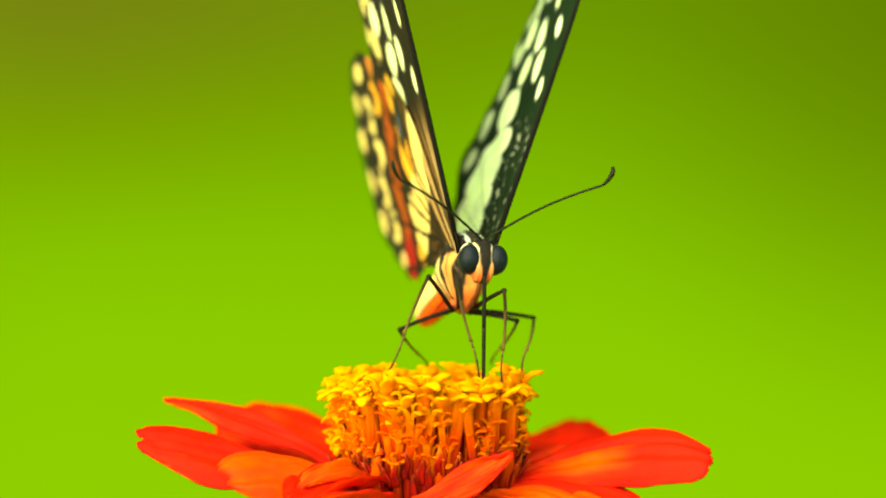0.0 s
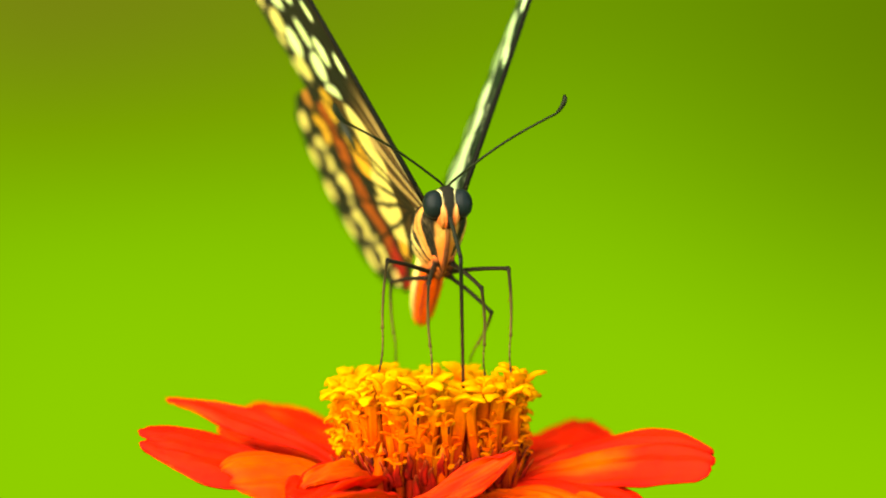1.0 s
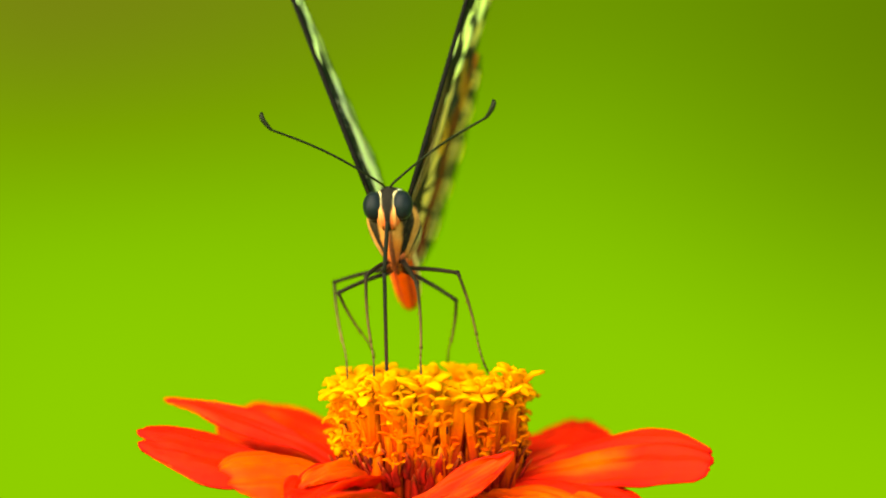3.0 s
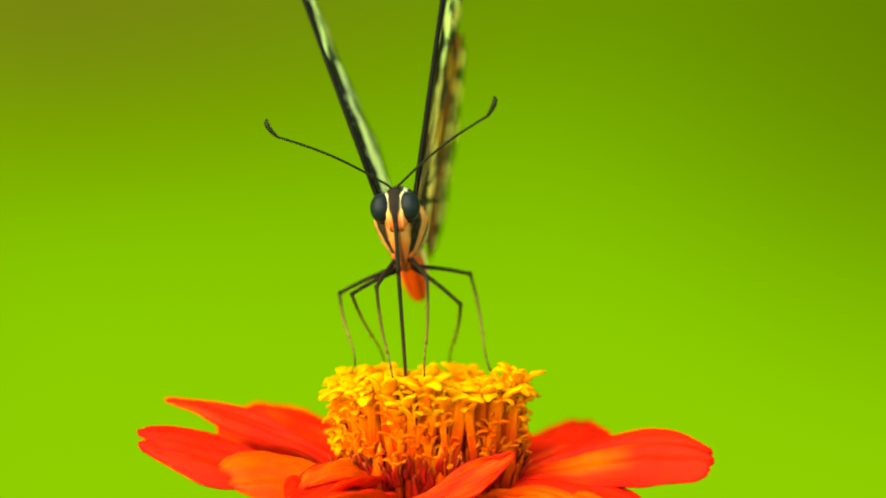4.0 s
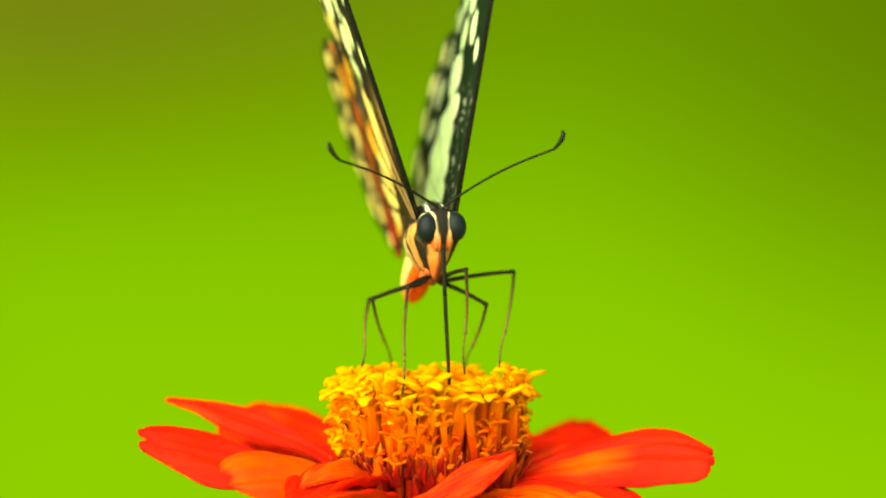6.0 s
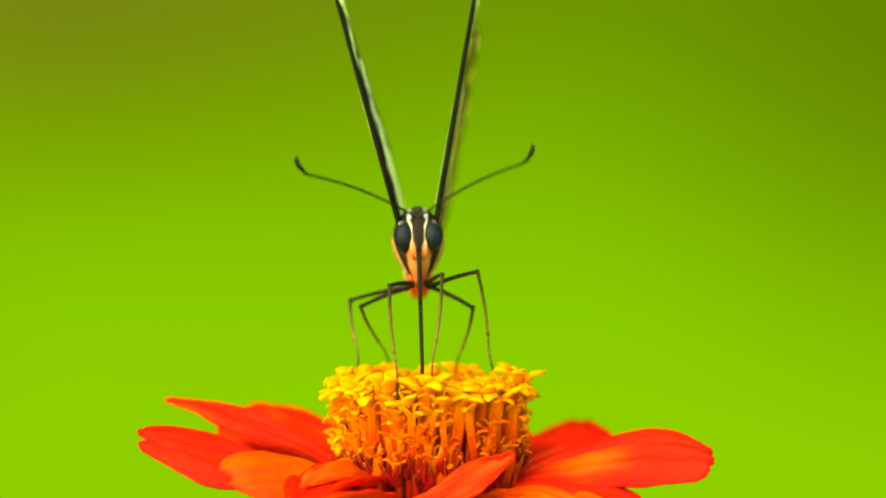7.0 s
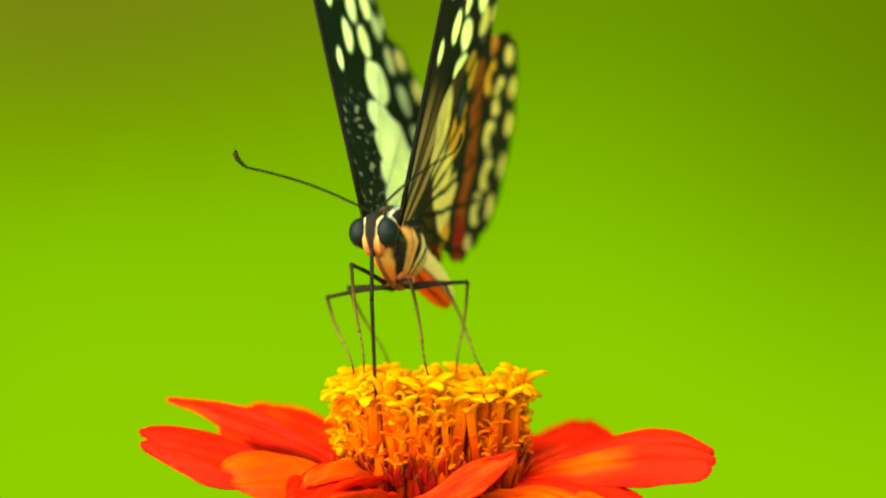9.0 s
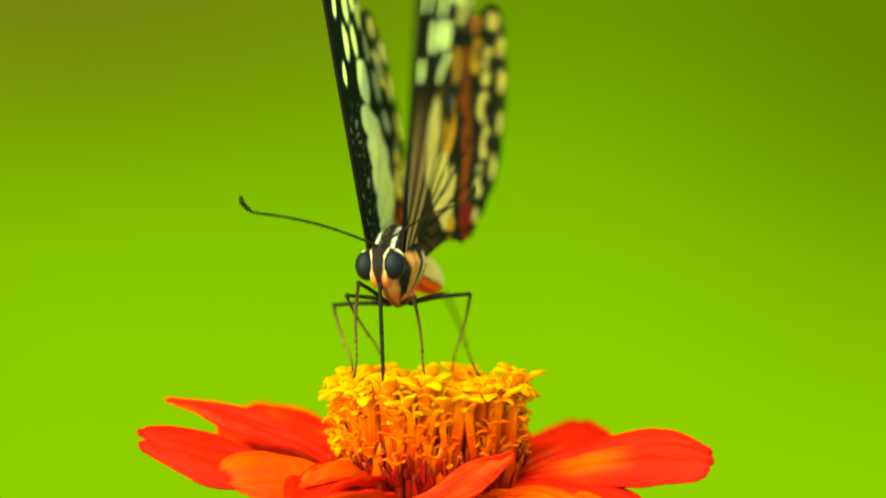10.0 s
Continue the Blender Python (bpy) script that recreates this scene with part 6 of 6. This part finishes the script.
    walk(piece["MR"], [
        (0, pose(0.00090, 0.00120, -0.00290, 0.0, 1.1, 19.6)), (0.3, pose(0.00090, 0.00120, -0.00290, 0.0, -1.9, 26.3)), (0.5, pose(0.00090, 0.00120, -0.00290, 0.0, 0.6, 28.4)),
        (0.8, pose(0.00090, 0.00120, -0.00290, -0.0, 10.3, -48.6)), (1, pose(0.00090, 0.00120, -0.00290, -0.0, 17.1, -50.1)), (1.2, pose(0.00090, 0.00120, -0.00290, -0.0, 7.6, -55.8)),
        (1.5, pose(0.00090, 0.00120, -0.00290, -0.0, -20.0, -56.0)), (1.8, pose(0.00090, 0.00120, -0.00290, -0.0, 16.5, -40.6)), (2, pose(0.00090, 0.00120, -0.00290, -0.0, 8.7, -36.5)),
        (2.2, pose(0.00090, 0.00120, -0.00290, -0.0, 9.2, -38.1)), (2.5, pose(0.00090, 0.00120, -0.00290, -0.0, 14.4, -35.5)), (2.7, pose(0.00090, 0.00120, -0.00290, -0.0, 17.3, -40.3)),
        (3.8, pose(0.00090, 0.00120, -0.00290, -0.0, 16.4, -40.9)), (4, pose(0.00090, 0.00120, -0.00290, 0.0, -2.3, 47.2)), (4.2, pose(0.00090, 0.00120, -0.00290, 0.0, -0.6, 43.4)),
        (4.5, pose(0.00090, 0.00120, -0.00290, 0.0, -10.0, 50.1)), (4.8, pose(0.00090, 0.00120, -0.00290, 0.0, -6.6, 12.5)), (5, pose(0.00090, 0.00120, -0.00290, 0.0, -9.6, 28.0)),
        (5.3, pose(0.00090, 0.00120, -0.00290, 0.0, -7.5, 34.8)), (5.5, pose(0.00090, 0.00120, -0.00290, 0.0, -4.1, 33.9)), (5.7, pose(0.00090, 0.00120, -0.00290, 0.0, -9.2, 29.3)),
        (6.8, pose(0.00090, 0.00120, -0.00290, -0.0, 10.8, -51.9)), (7, pose(0.00090, 0.00120, -0.00290, -0.0, -4.3, -52.1)), (7.2, pose(0.00090, 0.00120, -0.00290, -0.0, -11.7, -57.1)),
        (7.5, pose(0.00090, 0.00120, -0.00290, -0.0, 16.0, -41.2)), (7.7, pose(0.00090, 0.00120, -0.00290, -0.0, 0.5, -41.6)), (8, pose(0.00090, 0.00120, -0.00290, -0.0, 1.6, -45.9)),
        (8.3, pose(0.00090, 0.00120, -0.00290, -0.0, 12.9, -30.9)), (8.5, pose(0.00090, 0.00120, -0.00290, -0.0, 11.3, -31.6)), (8.7, pose(0.00090, 0.00120, -0.00290, -0.0, 15.4, -25.3)),
        (9, pose(0.00090, 0.00120, -0.00290, 0.0, -12.2, 78.9)), (9.2, pose(0.00090, 0.00120, -0.00290, -0.0, 2.9, -47.4)), (9.5, pose(0.00090, 0.00120, -0.00290, -0.0, 20.3, -39.3)),
        (9.7, pose(0.00090, 0.00120, -0.00290, 0.0, -8.7, 68.0)), (10, pose(0.00090, 0.00120, -0.00290, -0.0, -7.7, -49.8)),
    ])
    walk(piece["MR"].children[0], [
        (0, pose(0.00600, 0.00000, 0.00000, -93.6, 36.0, -133.5)), (0.3, pose(0.00600, 0.00000, 0.00000, -94.3, 35.2, -138.6)), (0.5, pose(0.00600, 0.00000, 0.00000, -98.0, 63.5, -144.2)),
        (0.8, pose(0.00600, 0.00000, 0.00000, 84.6, 58.6, 121.3)), (1, pose(0.00600, 0.00000, 0.00000, 75.0, 62.3, 115.1)), (1.2, pose(0.00600, 0.00000, 0.00000, 84.4, 56.0, 126.6)),
        (1.5, pose(0.00600, 0.00000, 0.00000, 110.6, 44.1, 145.0)), (1.8, pose(0.00600, 0.00000, 0.00000, 71.5, 48.2, 103.3)), (2, pose(0.00600, 0.00000, 0.00000, 76.1, 45.9, 98.6)),
        (2.2, pose(0.00600, 0.00000, 0.00000, 77.8, 45.3, 103.0)), (2.5, pose(0.00600, 0.00000, 0.00000, 71.0, 44.5, 96.0)), (2.7, pose(0.00600, 0.00000, 0.00000, 63.8, 48.4, 93.3)),
        (3.8, pose(0.00600, 0.00000, 0.00000, 72.9, 51.7, 105.0)), (4, pose(0.00600, 0.00000, 0.00000, -49.9, 74.1, -112.5)), (4.2, pose(0.00600, 0.00000, 0.00000, -70.1, 74.6, -129.4)),
        (4.5, pose(0.00600, 0.00000, 0.00000, -77.3, 50.3, -137.7)), (4.8, pose(0.00600, 0.00000, 0.00000, -148.8, 71.6, -178.5)), (5, pose(0.00600, 0.00000, 0.00000, -126.1, 67.7, -171.2)),
        (5.3, pose(0.00600, 0.00000, 0.00000, -116.0, 71.1, -167.6)), (5.5, pose(0.00600, 0.00000, 0.00000, -123.7, 73.2, -174.9)), (5.7, pose(0.00600, 0.00000, 0.00000, -111.2, 58.3, -157.3)),
        (6.8, pose(0.00600, 0.00000, 0.00000, 72.8, 64.6, 110.8)), (7, pose(0.00600, 0.00000, 0.00000, 98.4, 55.5, 133.2)), (7.2, pose(0.00600, 0.00000, 0.00000, 101.5, 50.1, 138.6)),
        (7.5, pose(0.00600, 0.00000, 0.00000, 66.4, 51.1, 96.6)), (7.7, pose(0.00600, 0.00000, 0.00000, 91.2, 52.3, 116.8)), (8, pose(0.00600, 0.00000, 0.00000, 87.6, 50.8, 117.3)),
        (8.3, pose(0.00600, 0.00000, 0.00000, 76.1, 43.2, 97.6)), (8.5, pose(0.00600, 0.00000, 0.00000, 74.1, 50.5, 93.5)), (8.7, pose(0.00600, 0.00000, 0.00000, 69.4, 46.7, 84.8)),
        (9, pose(0.00600, 0.00000, 0.00000, -24.5, 58.7, -116.9)), (9.2, pose(0.00600, 0.00000, 0.00000, 89.7, 48.3, 122.6)), (9.5, pose(0.00600, 0.00000, 0.00000, 73.6, 48.1, 108.8)),
        (9.7, pose(0.00600, 0.00000, 0.00000, -47.6, 57.7, -127.2)), (10, pose(0.00600, 0.00000, 0.00000, 101.6, 44.8, 133.4)),
    ])
    walk(piece["HL"], [
        (0, pose(-0.00090, 0.00260, -0.00280, 0.0, 21.6, -174.1)), (0.3, pose(-0.00090, 0.00260, -0.00280, 0.0, 14.4, -176.2)), (0.5, pose(-0.00090, 0.00260, -0.00280, 0.0, 32.2, -169.6)),
        (0.8, pose(-0.00090, 0.00260, -0.00280, 0.0, 35.7, 176.6)), (1, pose(-0.00090, 0.00260, -0.00280, 0.0, -16.0, 126.2)), (1.2, pose(-0.00090, 0.00260, -0.00280, 0.0, -17.3, 167.9)),
        (1.5, pose(-0.00090, 0.00260, -0.00280, 0.0, -26.0, -178.4)), (1.8, pose(-0.00090, 0.00260, -0.00280, 0.0, -9.5, 162.5)), (2, pose(-0.00090, 0.00260, -0.00280, 0.0, 5.9, -155.0)),
        (2.2, pose(-0.00090, 0.00260, -0.00280, 0.0, 29.5, -157.9)), (2.5, pose(-0.00090, 0.00260, -0.00280, 0.0, 3.7, 164.1)), (2.7, pose(-0.00090, 0.00260, -0.00280, 0.0, 29.5, -147.6)),
        (3.8, pose(-0.00090, 0.00260, -0.00280, 0.0, 9.2, 156.6)), (4, pose(-0.00090, 0.00260, -0.00280, 0.0, 28.8, -150.7)), (4.2, pose(-0.00090, 0.00260, -0.00280, 0.0, 28.3, -164.2)),
        (4.5, pose(-0.00090, 0.00260, -0.00280, 0.0, 9.4, -177.7)), (4.8, pose(-0.00090, 0.00260, -0.00280, 0.0, 21.4, 179.0)), (5, pose(-0.00090, 0.00260, -0.00280, 0.0, 15.5, -178.7)),
        (5.3, pose(-0.00090, 0.00260, -0.00280, 0.0, 13.0, 168.1)), (5.5, pose(-0.00090, 0.00260, -0.00280, 0.0, 15.1, 165.8)), (5.7, pose(-0.00090, 0.00260, -0.00280, 0.0, 12.9, 179.8)),
        (6.8, pose(-0.00090, 0.00260, -0.00280, 0.0, 29.6, -150.9)), (7, pose(-0.00090, 0.00260, -0.00280, 0.0, 20.6, -158.5)), (7.2, pose(-0.00090, 0.00260, -0.00280, 0.0, 8.7, -148.8)),
        (7.5, pose(-0.00090, 0.00260, -0.00280, 0.0, 28.6, -132.7)), (7.7, pose(-0.00090, 0.00260, -0.00280, 0.0, 18.9, -132.2)), (8, pose(-0.00090, 0.00260, -0.00280, 0.0, 14.4, -134.8)),
        (8.3, pose(-0.00090, 0.00260, -0.00280, 0.0, 26.5, -116.1)), (8.5, pose(-0.00090, 0.00260, -0.00280, 0.0, 25.1, -108.8)), (8.7, pose(-0.00090, 0.00260, -0.00280, 0.0, 36.7, -104.0)),
        (9, pose(-0.00090, 0.00260, -0.00280, 0.0, -6.6, 161.9)), (9.2, pose(-0.00090, 0.00260, -0.00280, 0.0, 3.4, -131.4)), (9.5, pose(-0.00090, 0.00260, -0.00280, 0.0, 27.0, -128.9)),
        (9.7, pose(-0.00090, 0.00260, -0.00280, 0.0, 8.6, -124.9)), (10, pose(-0.00090, 0.00260, -0.00280, 0.0, -9.2, -134.1)),
    ])
    walk(piece["HL"].children[0], [
        (0, pose(0.00450, 0.00000, 0.00000, -92.2, 31.3, -122.0)), (0.3, pose(0.00450, 0.00000, 0.00000, -92.2, 22.4, -119.6)), (0.5, pose(0.00450, 0.00000, 0.00000, -61.6, 16.1, -118.9)),
        (0.8, pose(0.00450, 0.00000, 0.00000, -60.2, 16.7, -104.3)), (1, pose(0.00450, 0.00000, 0.00000, -123.9, 54.9, -55.3)), (1.2, pose(0.00450, 0.00000, 0.00000, -150.0, 57.7, -119.7)),
        (1.5, pose(0.00450, 0.00000, 0.00000, -144.2, 39.7, -124.9)), (1.8, pose(0.00450, 0.00000, 0.00000, -144.3, 62.7, -110.7)), (2, pose(0.00450, 0.00000, 0.00000, -108.2, 41.9, -130.5)),
        (2.2, pose(0.00450, 0.00000, 0.00000, -79.6, 39.7, -120.8)), (2.5, pose(0.00450, 0.00000, 0.00000, -108.9, 33.4, -93.2)), (2.7, pose(0.00450, 0.00000, 0.00000, -81.4, 48.1, -124.6)),
        (3.8, pose(0.00450, 0.00000, 0.00000, -106.4, 37.3, -83.8)), (4, pose(0.00450, 0.00000, 0.00000, -78.5, 51.8, -113.6)), (4.2, pose(0.00450, 0.00000, 0.00000, -75.7, 43.5, -100.8)),
        (4.5, pose(0.00450, 0.00000, 0.00000, -106.4, 44.2, -107.0)), (4.8, pose(0.00450, 0.00000, 0.00000, -91.7, 36.0, -104.7)), (5, pose(0.00450, 0.00000, 0.00000, -95.5, 37.4, -103.2)),
        (5.3, pose(0.00450, 0.00000, 0.00000, -97.1, 34.5, -89.7)), (5.5, pose(0.00450, 0.00000, 0.00000, -93.0, 33.5, -83.8)), (5.7, pose(0.00450, 0.00000, 0.00000, -100.3, 39.6, -103.3)),
        (6.8, pose(0.00450, 0.00000, 0.00000, -77.0, 51.8, -112.4)), (7, pose(0.00450, 0.00000, 0.00000, -89.6, 44.4, -117.0)), (7.2, pose(0.00450, 0.00000, 0.00000, -107.7, 47.3, -135.3)),
        (7.5, pose(0.00450, 0.00000, 0.00000, -80.1, 58.0, -128.3)), (7.7, pose(0.00450, 0.00000, 0.00000, -92.2, 51.7, -138.5)), (8, pose(0.00450, 0.00000, 0.00000, -98.6, 48.4, -141.9)),
        (8.3, pose(0.00450, 0.00000, 0.00000, -92.1, 58.1, -154.3)), (8.5, pose(0.00450, 0.00000, 0.00000, -95.3, 60.8, -161.4)), (8.7, pose(0.00450, 0.00000, 0.00000, -90.5, 68.4, -162.4)),
        (9, pose(0.00450, 0.00000, 0.00000, -129.7, 45.7, -100.7)), (9.2, pose(0.00450, 0.00000, 0.00000, -115.4, 48.2, -156.6)), (9.5, pose(0.00450, 0.00000, 0.00000, -79.8, 49.7, -133.7)),
        (9.7, pose(0.00450, 0.00000, 0.00000, -107.8, 49.6, -156.8)), (10, pose(0.00450, 0.00000, 0.00000, -120.7, 37.5, -156.2)),
    ])
    walk(piece["HR"], [
        (0, pose(0.00090, 0.00260, -0.00280, -0.0, 13.3, -42.8)), (0.3, pose(0.00090, 0.00260, -0.00280, -0.0, 15.0, -35.3)), (0.5, pose(0.00090, 0.00260, -0.00280, -0.0, 33.8, -30.4)),
        (0.8, pose(0.00090, 0.00260, -0.00280, -0.0, 39.0, -8.1)), (1, pose(0.00090, 0.00260, -0.00280, -0.0, 48.3, -5.7)), (1.2, pose(0.00090, 0.00260, -0.00280, -0.0, 36.5, -33.1)),
        (1.5, pose(0.00090, 0.00260, -0.00280, -0.0, 6.3, -40.1)), (1.8, pose(0.00090, 0.00260, -0.00280, 0.0, 29.0, 14.8)), (2, pose(0.00090, 0.00260, -0.00280, -0.0, 25.6, -1.1)),
        (2.2, pose(0.00090, 0.00260, -0.00280, 0.0, 20.0, 13.3)), (2.5, pose(0.00090, 0.00260, -0.00280, 0.0, 28.2, 29.2)), (2.7, pose(0.00090, 0.00260, -0.00280, 0.0, 30.8, 10.3)),
        (3.8, pose(0.00090, 0.00260, -0.00280, 0.0, 35.7, 1.0)), (4, pose(0.00090, 0.00260, -0.00280, 0.0, 41.0, 14.6)), (4.2, pose(0.00090, 0.00260, -0.00280, -0.0, 49.3, -8.6)),
        (4.5, pose(0.00090, 0.00260, -0.00280, -0.0, 17.7, -28.5)), (4.8, pose(0.00090, 0.00260, -0.00280, -0.0, 43.7, -39.4)), (5, pose(0.00090, 0.00260, -0.00280, -0.0, 39.9, -35.3)),
        (5.3, pose(0.00090, 0.00260, -0.00280, -0.0, 45.3, -20.2)), (5.5, pose(0.00090, 0.00260, -0.00280, -0.0, 50.2, -30.6)), (5.7, pose(0.00090, 0.00260, -0.00280, -0.0, 30.2, -42.5)),
        (6.8, pose(0.00090, 0.00260, -0.00280, -0.0, 44.1, -0.6)), (7, pose(0.00090, 0.00260, -0.00280, -0.0, 27.7, -33.7)), (7.2, pose(0.00090, 0.00260, -0.00280, -0.0, 19.9, -30.2)),
        (7.5, pose(0.00090, 0.00260, -0.00280, 0.0, 33.3, 20.4)), (7.7, pose(0.00090, 0.00260, -0.00280, -0.0, 26.1, -10.2)), (8, pose(0.00090, 0.00260, -0.00280, -0.0, 27.5, -10.8)),
        (8.3, pose(0.00090, 0.00260, -0.00280, 0.0, -9.9, 52.5)), (8.5, pose(0.00090, 0.00260, -0.00280, 0.0, -0.6, 18.6)), (8.7, pose(0.00090, 0.00260, -0.00280, 0.0, 1.1, 22.8)),
        (9, pose(0.00090, 0.00260, -0.00280, 0.0, -9.5, 30.3)), (9.2, pose(0.00090, 0.00260, -0.00280, 0.0, -7.3, 41.2)), (9.5, pose(0.00090, 0.00260, -0.00280, 0.0, -1.4, 25.3)),
        (9.7, pose(0.00090, 0.00260, -0.00280, 0.0, -6.5, 28.9)), (10, pose(0.00090, 0.00260, -0.00280, 0.0, -5.7, 11.9)),
    ])
    walk(piece["HR"].children[0], [
        (0, pose(0.00450, 0.00000, 0.00000, 86.2, 29.3, 130.8)), (0.3, pose(0.00450, 0.00000, 0.00000, 83.9, 25.8, 125.9)), (0.5, pose(0.00450, 0.00000, 0.00000, 61.5, 21.9, 115.8)),
        (0.8, pose(0.00450, 0.00000, 0.00000, 55.5, 18.5, 98.1)), (1, pose(0.00450, 0.00000, 0.00000, 45.2, 16.6, 90.3)), (1.2, pose(0.00450, 0.00000, 0.00000, 61.0, 37.8, 109.7)),
        (1.5, pose(0.00450, 0.00000, 0.00000, 97.7, 34.9, 134.9)), (1.8, pose(0.00450, 0.00000, 0.00000, 67.7, 10.3, 82.4)), (2, pose(0.00450, 0.00000, 0.00000, 70.5, 18.1, 91.4)),
        (2.2, pose(0.00450, 0.00000, 0.00000, 80.0, 22.1, 77.1)), (2.5, pose(0.00450, 0.00000, 0.00000, 74.3, 12.3, 62.4)), (2.7, pose(0.00450, 0.00000, 0.00000, 69.0, 23.6, 73.2)),
        (3.8, pose(0.00450, 0.00000, 0.00000, 64.0, 28.3, 82.9)), (4, pose(0.00450, 0.00000, 0.00000, 60.5, 18.6, 71.8)), (4.2, pose(0.00450, 0.00000, 0.00000, 46.3, 31.0, 79.8)),
        (4.5, pose(0.00450, 0.00000, 0.00000, 97.6, 52.8, 125.4)), (4.8, pose(0.00450, 0.00000, 0.00000, 49.9, 45.6, 102.0)), (5, pose(0.00450, 0.00000, 0.00000, 62.1, 53.5, 108.7)),
        (5.3, pose(0.00450, 0.00000, 0.00000, 52.9, 41.1, 95.2)), (5.5, pose(0.00450, 0.00000, 0.00000, 45.4, 43.5, 98.5)), (5.7, pose(0.00450, 0.00000, 0.00000, 73.6, 52.3, 120.4)),
        (6.8, pose(0.00450, 0.00000, 0.00000, 54.9, 30.8, 76.6)), (7, pose(0.00450, 0.00000, 0.00000, 77.8, 54.8, 114.1)), (7.2, pose(0.00450, 0.00000, 0.00000, 93.4, 54.8, 122.8)),
        (7.5, pose(0.00450, 0.00000, 0.00000, 73.3, 24.2, 72.8)), (7.7, pose(0.00450, 0.00000, 0.00000, 83.1, 43.9, 102.7)), (8, pose(0.00450, 0.00000, 0.00000, 79.4, 44.4, 99.2)),
        (8.3, pose(0.00450, 0.00000, 0.00000, 138.0, 60.4, 71.3)), (8.5, pose(0.00450, 0.00000, 0.00000, 133.7, 66.5, 100.8)), (8.7, pose(0.00450, 0.00000, 0.00000, 121.6, 71.9, 83.6)),
        (9, pose(0.00450, 0.00000, 0.00000, 165.9, 67.7, 118.9)), (9.2, pose(0.00450, 0.00000, 0.00000, 156.8, 67.0, 99.8)), (9.5, pose(0.00450, 0.00000, 0.00000, 152.5, 64.2, 112.6)),
        (9.7, pose(0.00450, 0.00000, 0.00000, 162.2, 64.7, 117.4)), (10, pose(0.00450, 0.00000, 0.00000, 148.2, 54.6, 122.8)),
    ])


motions()
